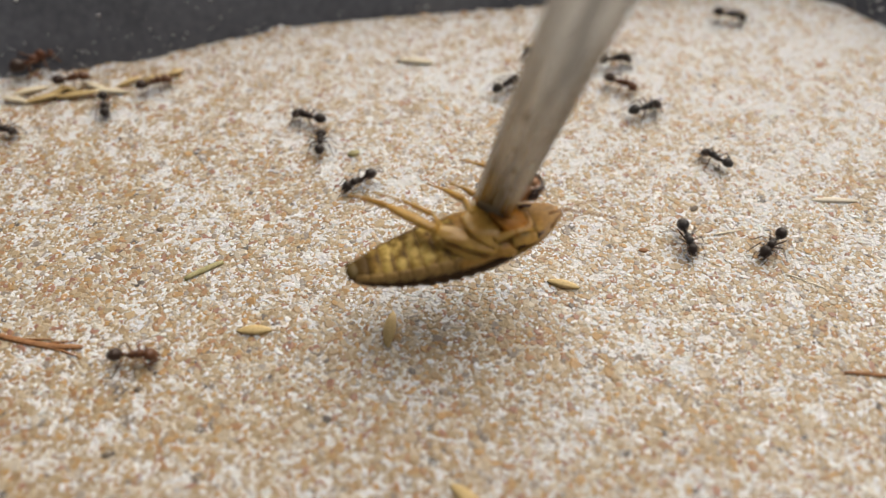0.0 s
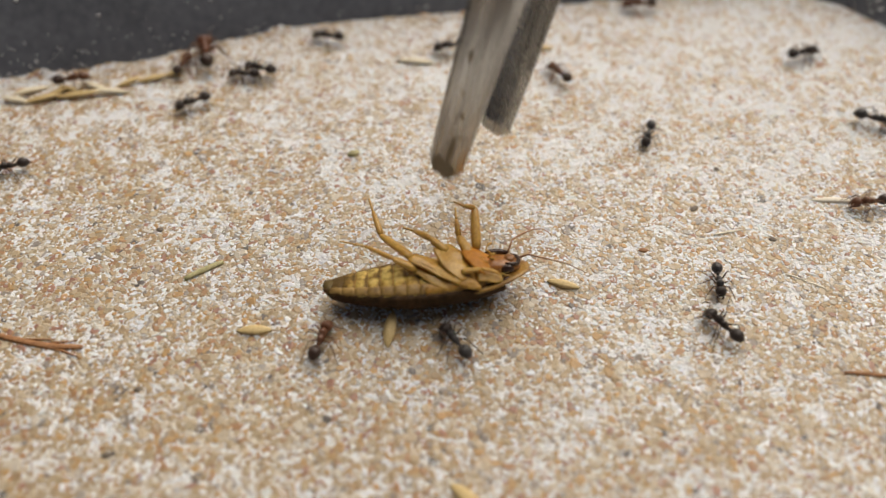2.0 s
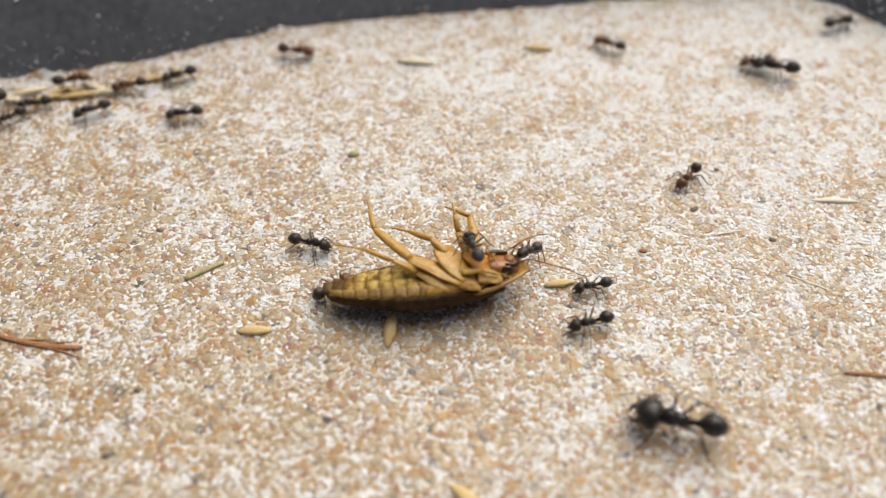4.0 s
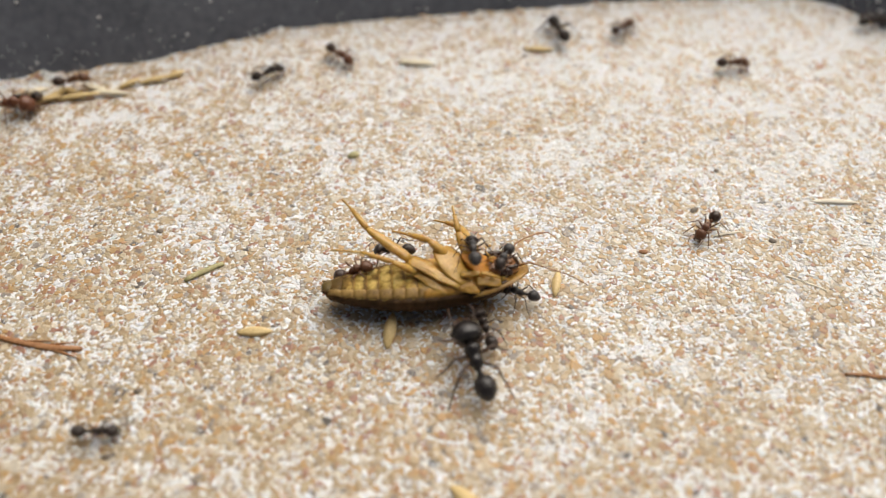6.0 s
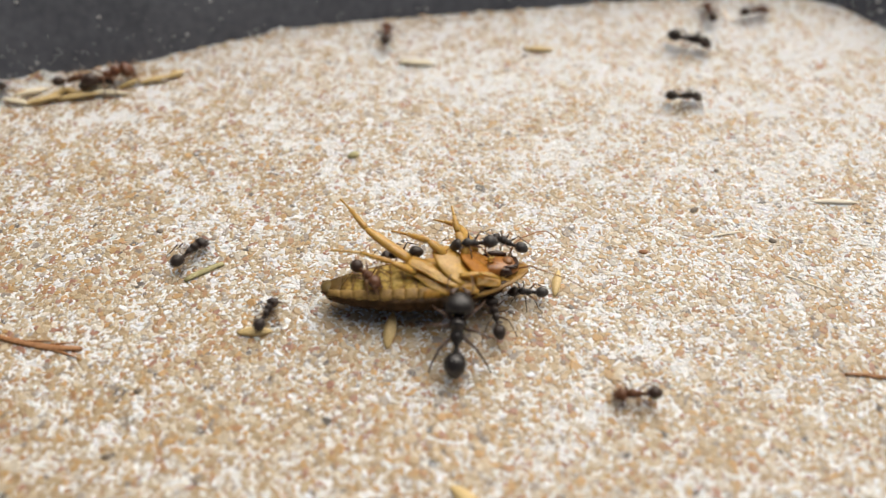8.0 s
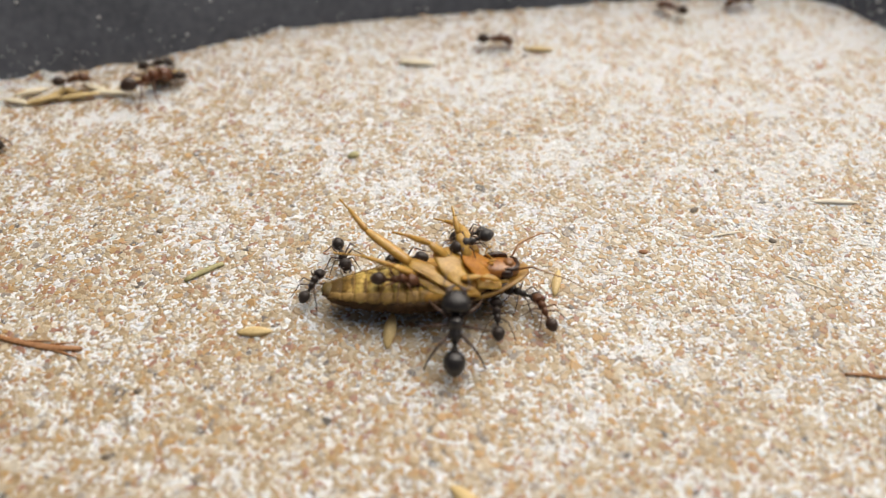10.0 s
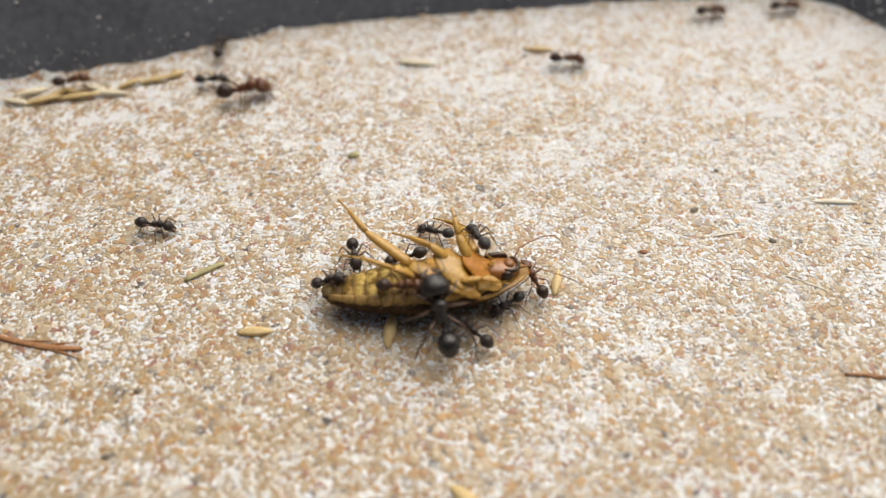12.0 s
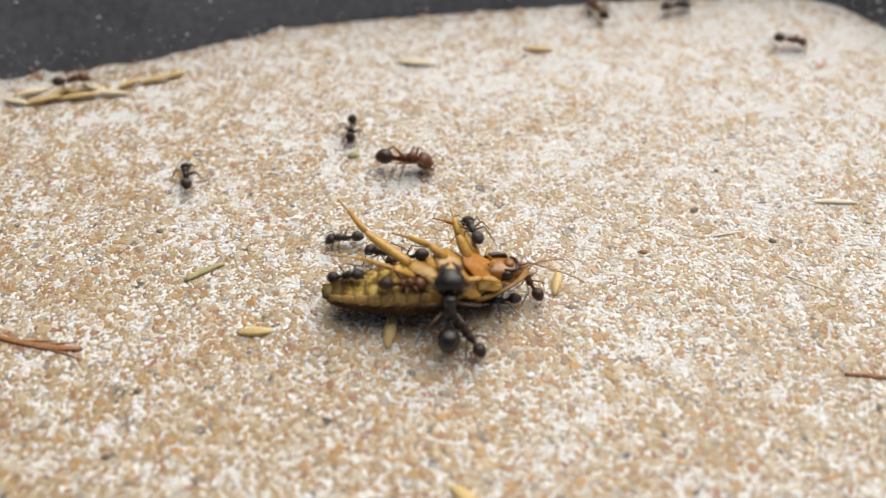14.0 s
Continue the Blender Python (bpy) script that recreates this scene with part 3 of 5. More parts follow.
for root, hip, g, skin, tilt, domed in HAUNCHES:
    root, hip = Vector(root), Vector(hip)
    way = (hip - root).normalized()
    across = Matrix.Rotation(radians(tilt), 3, way) @ way.cross(Vector((0, 0, 1))).normalized()
    out = across.cross(way)
    rings, rim = [], []
    for i in range(12):
        s = i / 11
        w = 1.22 * g * (0.10 + 0.90 * math.sin(math.pi * min(1, 0.06 + 0.80 * s)) ** (0.5 if domed else 0.75)) * (1 + 0.05 * math.sin(9 * s + g * 7))
        c = root.lerp(hip, s) + Vector((0, 0, 0.30 * math.sin(math.pi * s)))
        if domed:  # a smooth swollen plate with shallow dents
            top = [(u, 0.30 * math.sqrt(1 - u * u) + 0.035 * math.sin(5 * u + 7 * s)) for u in (-1.0, -0.88, -0.65, -0.35, -0.1, 0.15, 0.4, 0.65, 0.88, 1.0)]
        else:  # a keel along the leaf, a furrow beside it, thin edges
            top = [(-1.0, 0.0), (-0.85, 0.12), (-0.55, 0.20), (-0.25, 0.26), (0.0, 0.33), (0.25, 0.30), (0.45, 0.20), (0.65, 0.19), (0.88, 0.11), (1.0, 0.0)]
        ring = [c + across * w * u + out * (v * g * 0.75 + 0.05 * math.sin(13 * s + 4 * u + 3 * g)) for u, v in top]
        ring += [c + across * w * u - out * 0.14 for u in (0.9, 0.5, 0.0, -0.5, -0.9)]
        rings.append(ring)
        rim.append(c + across * w * 0.97 + out * 0.03)
    bm = bmesh.new()
    loft(bm, rings)
    part("haunch", millimetres(bm), skin, roach, "broad swollen amber haunch of a leg" if domed else "narrow leaf-shaped amber haunch of a leg")
    bm = bmesh.new()
    tube(bm, rim, [0.015] + [0.030] * 10 + [0.015], 5)
    part("haunch_rim", millimetres(bm), mouth_brown, roach, "thin brown rim of a haunch")
    if not domed:
        bm = bmesh.new()
        tube(bm, [r[2] + out * 0.02 for r in rings[2:-1]], [0.02, 0.035, 0.04, 0.04, 0.04, 0.04, 0.035, 0.03, 0.02], 5)
        part("haunch_ridge", millimetres(bm), limb_amber, roach, "pale ridge along a haunch")
ROACH_LEGS = (  # hip, knee, ankle, toe, girth
    ((-1.7, -0.2, 3.0), (-6.0, 3.4, 5.2), (-7.6, 6.0, 6.4), (-8.6, 7.7, 6.9), 1.12, limb_amber),
    ((-1.1, -1.0, 1.8), (-3.5, -1.4, 3.6), (-6.7, 0.1, 4.2), (-9.8, 1.2, 4.2), 0.9, limb_amber),
    ((2.1, 0.3, 3.0), (0.5, 0.6, 4.6), (-1.7, 2.5, 4.6), (-3.3, 3.8, 4.4), 1.15, limb_amber),
    ((4.5, 0.3, 2.6), (3.7, 2.0, 4.6), (3.5, 3.5, 5.8), (3.4, 4.7, 6.4), 1.1, limb_amber),
    ((5.4, 1.1, 2.6), (5.7, 5.1, 5.0), (4.2, 5.8, 5.8), (3.3, 6.6, 6.2), 0.95, limb_amber),
    ((3.4, -2.4, 1.9), (5.4, -2.6, 2.1), (7.4, -2.6, 1.3), (8.4, -2.5, 0.9), 0.7, limb_amber),
)
roach_legs, shins = [], []
for hip, knee, ankle, toe, g, skin in ROACH_LEGS:
    hip, knee, ankle, toe = [Vector(p) for p in (hip, knee, ankle, toe)]
    bm = bmesh.new()
    tube(bm, [p - hip for p in (hip, hip.lerp(knee, 0.12), hip.lerp(knee, 0.4), hip.lerp(knee, 0.75), hip.lerp(knee, 0.95), knee)], [q * g for q in (0.46, 0.56, 0.58, 0.52, 0.38, 0.26)], 10, 0.7)
    leg = part("leg", millimetres(bm), skin, roach, "translucent amber leg with a broad thigh", at=Matrix.Translation(hip * MM))
    bend = Matrix.Translation((knee - hip) * MM)
    bm = bmesh.new()
    tube(bm, [p - knee for p in (knee, knee.lerp(ankle, 0.15), knee.lerp(ankle, 0.6), ankle)], [q * g for q in (0.24, 0.33, 0.29, 0.19)], 8)
    pieces = [part("shin", millimetres(bm), skin, leg, "spiny amber shin", at=bend)]
    for k in range(7):
        at = knee.lerp(ankle, 0.20 + 0.13 * k) - knee
        side = Vector((math.cos(k * 2.1), math.sin(k * 2.1), 0.3)).normalized()
        spike = bmesh.new()
        tube(spike, (at, at + side * 0.62 + (ankle - knee).normalized() * 0.3), (0.055, 0.014), 4)
        pieces.append(part("spine", millimetres(spike), skin, leg, at=bend))
    bm = bmesh.new()
    tube(bm, [p - knee for p in (ankle, ankle.lerp(toe, 0.3), ankle.lerp(toe, 0.35), ankle.lerp(toe, 0.65), toe, toe + (toe - ankle).normalized() * 0.2 + Vector((0, 0, -0.12)))], [q * g for q in (0.11, 0.13, 0.10, 0.12, 0.10, 0.03)], 6)
    pieces.append(part("foot", millimetres(bm), skin, leg, at=bend))
    roach_legs.append(leg)
    shins.append(pieces)
for x, long in ((0.9, 1.3), (3.4, 1.5), (6.0, 1.2)):
    for side in (1, -1):
        bm = bmesh.new()
        blob(bm, (x, side * half_width(x) * 0.80, 0.62), (long, 0.55, 0.22), Euler((side * -0.8, 0.0, side * -0.25)))
        part("side_plate", millimetres(bm), plate_edge, roach, "dark brown plate at the thorax's side")
bm = bmesh.new()
blob(bm, (-10.5, 0, 0.25), (0.95, 1.20, 0.58), Euler((0, 0.35, 0)), u=16, v=10)
part("tail_plate", millimetres(bm), tail_olive, roach, "blunt dark olive end of the tail")
for side in (1, -1):
    bm = bmesh.new()
    tube(bm, ((-10.2, side * 0.7, 0.1), (-10.9, side * 0.9, 0.35), (-11.3, side * 0.95, 0.5)), (0.30, 0.28, 0.12), 7)
    part("cercus", millimetres(bm), shell_dark, roach, "short dark tail feeler")


# ---- the tweezers: z up the arms from the tips, y from the front arm to the rear one ----
tweezers = thing("tweezers", "worn steel tweezers with serrated jaws", "tweezers")


def arm(sign):
    """One arm, hung from the joint; sign: the way in which its outer face looks."""
    bm = bmesh.new()
    rings = []
    steps = [0.0, 0.25, 0.6, 1.1] + [1.5 + 0.42 * i for i in range(64)] + [30 + 7.5 * i for i in range(12)]
    for i, z in enumerate(steps):
        w = 2.05 * min(1.0, 0.35 + 0.65 * math.sqrt(max(0.0, 1 - (1 - min(z / 1.5, 1.0)) ** 2))) + 0.029 * z
        t = 0.95 + 0.006 * z
        tooth = 0.24 if 3 < i < 68 and i % 2 else 0.0
        c = w * 0.72
        ring = [(w, tooth), (w, 0.45 * t), (c, t * 0.92), (0.3 * w, t), (-0.3 * w, t), (-c, t * 0.92), (-w, 0.45 * t), (-w, tooth), (-0.8 * w, tooth), (0.8 * w, tooth)]
        rings.append([(px, sign * py, z - 112.5) for px, py in ring])
    loft(bm, rings)
    ob = part("arm", millimetres(bm), steel, tweezers, "grey steel arm with a serrated inner face", smooth=False, at=pose(0, 0, 0.1125))
    for x, z, w, h in ((0.5, 8.0, 0.28, 0.42), (-0.2, 10.5, 0.2, 0.3), (-0.5, 1.2, 1.0, 1.2), (0.4, 1.0, 1.1, 1.1), (0.3, 3.6, 0.42, 2.0), (-0.5, 14.5, 0.25, 0.8), (0.8, 5.6, 0.5, 0.14)):
        bm = bmesh.new()
        blob(bm, (x, sign * (0.93 + 0.006 * z), z - 112.5), (w, 0.06, h), u=12, v=8)
        for v in bm.verts:
            v.co.x += 0.12 * w * math.sin(9 * v.co.z + 5 * x)
            v.co.z += 0.10 * h * math.sin(7 * v.co.x + 3 * z)
        part("stain", millimetres(bm), grime, ob, "dried brown stain")
    return ob


arm(-1)
rear_arm = arm(1)
bm = bmesh.new()
blob(bm, (0, 1.5, 113), (6.0, 4.0, 4.0))
part("joint", millimetres(bm), steel, tweezers)


# ---- husks, straws and scraps on the sand ----
def seed(name, label, x, y, turn, long, wide, mat, tilt=0.0, z=0.12, category="seed husk"):
    """A pointed, ribbed husk with a crease."""
    ob = thing(name, label, category, "litter on the sand", pose(x * MM, y * MM, z * MM, 0, tilt, turn))
    bm = bmesh.new()
    rings = []
    for i in range(11):
        s = i / 10
        w = max(0.06, math.sin(math.pi * (0.04 + 0.92 * s)) ** 0.7)
        rings.append([(long * (s - 0.5), wide / 2 * w * math.cos(a) * (1 + 0.10 * math.cos(5 * a)), 0.35 * wide * w * math.sin(a) * (1 + 0.10 * math.cos(5 * a)) + 0.10 * long * (0.25 - (s - 0.5) ** 2)) for a in [math.tau * k / 15 for k in range(15)]])
    loft(bm, rings)
    part("hull", millimetres(bm), mat, ob)
    bm = bmesh.new()
    tube(bm, ((long * 0.47, 0, 0), (long * 0.56, 0.03 * long, 0.05)), (wide * 0.07, wide * 0.03), 5)
    part("tip", millimetres(bm), mat, ob)
    return ob


def stalk(name, label, x, y, turn, long, girth, mat, bend=0.1, z=0.14, fork=False, hook=0.0, category="straw"):
    """A dry stalk with frayed fibres along it."""
    ob = thing(name, label, category, "litter on the sand", pose(x * MM, y * MM, z * MM, 0, 0, turn))
    pts = [(long * (s - 0.5), bend * long * (0.25 - (s - 0.5) ** 2) * 4 * 0.3, 0.04 * math.sin(9 * s)) if not hook else (long * (s - 0.5), long * (hook * max(0.0, 0.42 - s) ** 2 * 5 + 0.012 * math.sin(7 * s)), 0.05 * math.sin(9 * s)) for s in [k / 8 for k in range(9)]]
    bm = bmesh.new()
    tube(bm, pts, [girth * (0.6 + 0.4 * math.sin(math.pi * (0.1 + 0.8 * k / 8))) for k in range(9)], 7, 0.6)
    part("stem", millimetres(bm), mat, ob)
    for k in range(2 + 2 * fork):
        a = Vector(pts[2 + k])
        bm = bmesh.new()
        d = Vector((0.42 * long, (0.05 + 0.02 * k) * long * (-1) ** k, 0.06))
        tube(bm, (a, a + d * 0.5, a + d), (girth * 0.4, girth * 0.33, girth * 0.12), 5)
        part("fibre", millimetres(bm), mat, ob)
    return ob


seed("seed_husk", "plump golden grass seed lying on sand", -20.1, -11.1, 2, 3.6, 1.15, husk, z=0.16)
stalk("straw", "split greenish straw lying on sand", -27.0, -3.2, 32, 4.6, 0.38, green_straw)
loose_seed = seed("seed_husk", "pale golden husk beside the roach's head", 13.4, -5.1, -16, 3.6, 1.0, husk, z=0.16)
seed("seed_husk", "buff husk standing tilted in sand under the roach", -5.6, -11.2, 82, 4.0, 1.35, husk, tilt=-12, z=0.45)
twig = stalk("twig", "forked reddish brown twig lying on sand", -42.6, -12.75, -6.0, 9.6, 0.36, bark, fork=True, hook=0.07, category="twig")
seed("straw", "pale bleached flat straw lying on sand", 47.8, 7.5, -2, 6.0, 0.80, bleached, z=0.0, category="straw")
seed("seed_husk", "flat pale husk lying on sand", -4.0, 34.2, -6, 5.2, 1.2, straw, z=0.16)
seed("seed_husk", "flat pale husk lying on sand", 13.9, 37.4, -4, 4.2, 1.1, husk, z=0.16)
seed("seed_husk", "small green-yellow husk on sand", -11.5, 15.5, 25, 1.6, 1.1, green_straw, z=0.16)
stalk("straw", "short curled straw on sand", 33.6, 2.4, 12, 3.6, 0.16, bleached, z=0.08)
stalk("straw", "thin bleached straw lying on sand", 40.7, -4.7, -28, 4.4, 0.12, bleached, z=0.06)
seed("seed_husk", "yellow husk half sunk in sand", 2.2, -29.0, -40, 4.0, 1.3, husk, z=0.1)
stalk("twig", "thin reddish twig lying on sand", 43.4, -16.4, -6, 4.5, 0.22, bark, category="twig")
for x, y, a, w, lift in ((-55.0, 25.8, 12, 5.6, -8), (-50.4, 26.6, 8, 6.4, -5), (-46.0, 27.4, 4, 4.8, 6), (-40.8, 30.2, 14, 4.2, -6), (-52.2, 28.0, -30, 4.4, -16), (-57.0, 27.6, 34, 4.4, 10),
                         (-53.5, 26.9, 22, 4.6, -18), (-48.4, 28.4, -12, 4.0, 9), (-44.0, 29.4, 26, 3.4, -10), (-58.5, 25.6, -8, 4.0, 5), (-38.0, 31.4, 30, 2.6, -4)):
    seed("seed_husk", "long straw-coloured husk in a heap by the wall", x, y, a, w, 0.95, straw if lift > 0 else husk, tilt=lift, z=0.4)
for x, y, a, w in ((-32.0, -24.9, 10, 1.4), (30.4, 6.2, 40, 1.8), (38.6, 1.4, 0, 1.2), (34.6, 12.8, 60, 1.0), (-33.5, 2.9, 0, 1.1), (23.2, -0.2, 5, 1.5), (-30.8, -18.0, 20, 1.0)):
    seed("stone_chip", "brown stone chip among the sand", x, y, a, w * 0.8, 0.7, bark if w == 1.5 else scrap, z=-0.02, category="stone")

# ---- single grains in front, each a piece of the sand bed ----
near = np.nonzero(single)[0]
shapes = grain_shapes(near[:24], sizes)
grain_meshes = []
for v in shapes:
    me = bpy.data.meshes.new("grain")
    me.from_pydata([tuple(q) for q in v], [], [tuple(int(i) for i in f) for f in CHIP_F])
    me.materials.append(sand_one)
    grain_meshes.append(me)
for i, k in enumerate(near):
    ob = new("grain", grain_meshes[i % 24])
    ob.parent = ground
    ob.matrix_basis = pose(spots[k, 0] * MM, spots[k, 1] * MM, heights[k] * MM, 0, 0, (i * 137) % 360)


# ---- what moves ----
def motions():
    """Every way that is gone in the clip: seconds, millimetres, and degrees of pitch and heading."""
    ants = [make_ant(*look_of) for look_of in (
        ('brown', 5.87, "small brown ant climbing onto the roach's belly"),
        ('grey', 5.88, "grey-black ant clinging to the roach's raised legs"),
        ('dark', 5.78, "small black ant biting the roach's side from the sand"),
        ('grey', 5.05, "small greyish ant reaching under the roach's head"),
        ('grey', 5.22, "small black ant searching the roach's head"),
        ('dark', 5.86),
        ('dark', 5.96),
        ('grey', 5.97),
        ('brown', 5.63),
        ('dark', 5.64),
        ('dark', 5.82, "small black ant hidden between the roach's hind legs"),
        ('dark', 5.28),
        ('dark', 5.89, "small black ant at the roach's hind foot"),
        ('dark', 5.61),
        ('dark', 5.23, "small black ant biting the roach's tail end"),
        ('dark', 5.08),
        ('major', 8.15),
        ('brown', 5.66),
        ('dark', 5.39),
        ('red', 5.89),
        ('brown', 5.54, "small brown ant tugging at the roach's neck shield"),
        ('brown', 5.64),
        ('dark', 7.41),
        ('soldier', 9.67),
    )]
    tagged(make_ant('brown', 5.75), "dead dark ant lying in the husk heap", "ant").matrix_basis = pose(-51.4 * MM, 29.0 * MM, 0.5 * MM, 14, -4, 14) @ Matrix.Diagonal((5.6 * MM, 5.6 * MM, 5.6 * MM, 1))
    go(ants[0], [
        (0, -31.8, -14.7, 0.0, 0, 3), (0.2, -27.6, -17.3, 0.0, 0, -15), (0.5, -19.8, -20.3, 0.0, 0, 5),
        (0.6, -17.9, -20.0, 0.0, 0, 14), (1, -16.4, -18.0, 0.0, 0, 60), (1.5, -13.4, -14.0, 0.0, 0, 56),
        (2, -12.7, -12.9, 0.0, 0, 75), (2.5, -12.7, -11.2, 0.0, 0, 99), (3, -14.1, -9.7, 0.0, 0, 82),
        (3.2, -13.3, -9.5, 0.0, 7, 45), (4.4, -11.1, -5.3, 1.1, 33, 14), (5.5, -9.1, -5.3, 2.0, 44, -5),
        (6.5, -8.9, -5.2, 2.0, 26, 1), (7.5, -7.9, -5.3, 2.7, 22, -2), (8, -7.9, -7.1, 3.5, 18, -51),
        (9.2, -6.3, -7.7, 3.8, 0, -15), (10.5, -4.5, -8.0, 3.9, 3, 0), (12, -4.3, -8.6, 3.9, 3, 0),
        (14, -4.1, -8.4, 3.9, 3, 1),
    ])
    go(ants[1], [
        (0, 28.2, 0.8, 0.0, 0, -82), (0.2, 30.3, -4.4, 0.0, 0, -27), (0.4, 32.3, -9.5, 0.0, 0, -44),
        (0.5, 33.2, -12.0, 0.0, 0, -51), (0.6, 33.1, -15.3, 0.0, 0, -65), (0.7, 31.6, -17.0, 0.0, 0, -106),
        (0.8, 30.0, -18.7, 0.0, 0, -148), (1, 23.5, -21.6, 0.0, 0, -160), (1.2, 22.8, -21.4, 0.0, 0, -176),
        (1.5, 19.6, -20.0, 0.0, 0, -215), (1.6, 12.0, -18.6, 0.0, 0, -222), (2, 1.3, -13.0, 0.0, 0, -235),
        (2.2, 0.6, -10.1, 1.7, 40, -244), (2.4, 1.6, -8.2, 4.6, 30, -289), (2.5, 2.7, -7.1, 5.3, 28, -304),
        (2.8, 2.9, -5.5, 5.2, -11, -265), (3, 3.3, -4.8, 5.2, -11, -255), (5.5, 3.2, -4.8, 5.3, -12, -260),
        (6, 3.2, -5.3, 5.3, -15, -265), (6.5, 3.3, -2.2, 4.2, -21, -210), (7, 3.5, -3.3, 4.6, 0, -162),
        (7.5, 3.1, -3.7, 4.6, -0, -165), (8, 3.3, -3.6, 4.6, 0, -177), (10.5, 2.8, -3.3, 4.6, -0, -154),
        (11, 2.3, -3.5, 4.6, 0, -161), (11.5, 3.3, -2.6, 4.2, -20, -222), (12, 3.9, -2.6, 4.2, -16, -246),
        (12.5, 3.4, -1.7, 4.2, -12, -250), (14, 3.3, -1.6, 4.2, -12, -252),
    ])
    go(ants[2], [
        (0, 37.9, 0.0, 0.0, 0, -134), (0.2, 35.2, -2.0, 0.0, 0, -130), (0.4, 36.0, -2.9, 0.0, 0, -105),
        (0.5, 36.2, -3.1, 0.0, 0, -105), (0.6, 36.1, -3.5, 0.0, 0, -92), (0.8, 36.6, -4.4, 0.0, 0, -73),
        (1, 37.4, -6.5, 0.0, 0, -44), (1.2, 36.9, -8.8, 0.0, 0, -110), (1.5, 34.9, -12.3, 0.0, 0, -145),
        (1.6, 33.4, -11.9, 0.0, 0, -176), (2, 29.6, -11.1, 0.0, 0, -235), (2.5, 26.1, -9.0, 0.0, 0, -234),
        (3, 23.0, -6.5, 0.0, 0, -232), (3.2, 22.0, -5.3, 0.0, 0, -224), (4, 15.7, -10.6, 0.0, 0, -165),
        (4.7, 8.9, -12.0, 0.0, 0, -211), (5.5, 4.1, -11.5, 0.7, 14, -234), (6, 4.3, -11.4, 0.7, 15, -250),
        (6.5, 5.0, -10.5, 0.7, 15, -267), (7, 5.1, -10.1, 0.7, 15, -257), (8, 5.5, -10.1, 0.7, 13, -259),
        (10.5, 5.7, -10.3, 0.7, 14, -269), (11, 5.3, -10.8, 0.5, 12, -257), (11.5, 4.0, -11.9, 0.4, 8, -222),
        (12, 3.1, -11.8, 0.4, 9, -222), (13, 2.9, -12.2, 0.4, 9, -229), (13.5, 2.8, -12.3, 0.4, 10, -237),
        (14, 2.6, -12.5, 0.4, 12, -234),
    ])
    go(ants[3], [
        (0, 34.6, 13.8, 0.0, 0, 136), (0.1, 34.0, 13.2, 0.0, 0, 176), (0.2, 33.4, 12.6, 0.0, 0, 215),
        (0.4, 31.3, 11.3, 0.0, 0, 214), (0.5, 30.5, 10.6, 0.0, 0, 212), (0.6, 28.7, 9.7, 0.0, 0, 217),
        (0.8, 28.8, 8.8, 0.0, 0, 263), (1, 28.2, 5.8, 0.0, 0, 281), (1.2, 27.6, 2.7, 0.0, 0, 285),
        (1.5, 30.0, -0.8, 0.0, 0, 324), (1.6, 31.0, -1.4, 0.0, 0, 313), (2, 30.5, -5.1, 0.0, 0, 267),
        (2.5, 27.1, -6.9, 0.0, 0, 205), (2.8, 25.0, -5.6, 0.0, 0, 188), (3, 23.8, -5.7, 0.0, 0, 206),
        (3.2, 22.6, -3.9, 0.0, 0, 180), (4, 16.5, -5.8, 0.0, 0, 191), (4.8, 11.0, -7.0, 0.0, 0, 165),
        (5.5, 9.0, -6.7, 0.4, 9, 165), (6, 8.2, -6.9, 0.4, 10, 166), (6.5, 8.5, -7.0, 0.4, 10, 176),
        (7, 7.5, -7.1, 0.4, 11, 175), (7.5, 7.9, -7.2, 0.4, 9, 183), (8, 9.3, -6.6, 0.0, 0, 175),
        (10.5, 8.2, -7.4, 0.4, 9, 161), (11, 7.6, -7.7, 0.4, 10, 160), (11.5, 6.7, -7.4, 0.4, 11, 196),
        (12, 7.0, -8.1, 0.0, 0, 213), (12.5, 7.1, -7.2, 0.0, 0, 202), (13, 6.1, -7.5, 0.0, 0, 203),
        (14, 6.3, -7.7, 0.0, 0, 187),
    ])
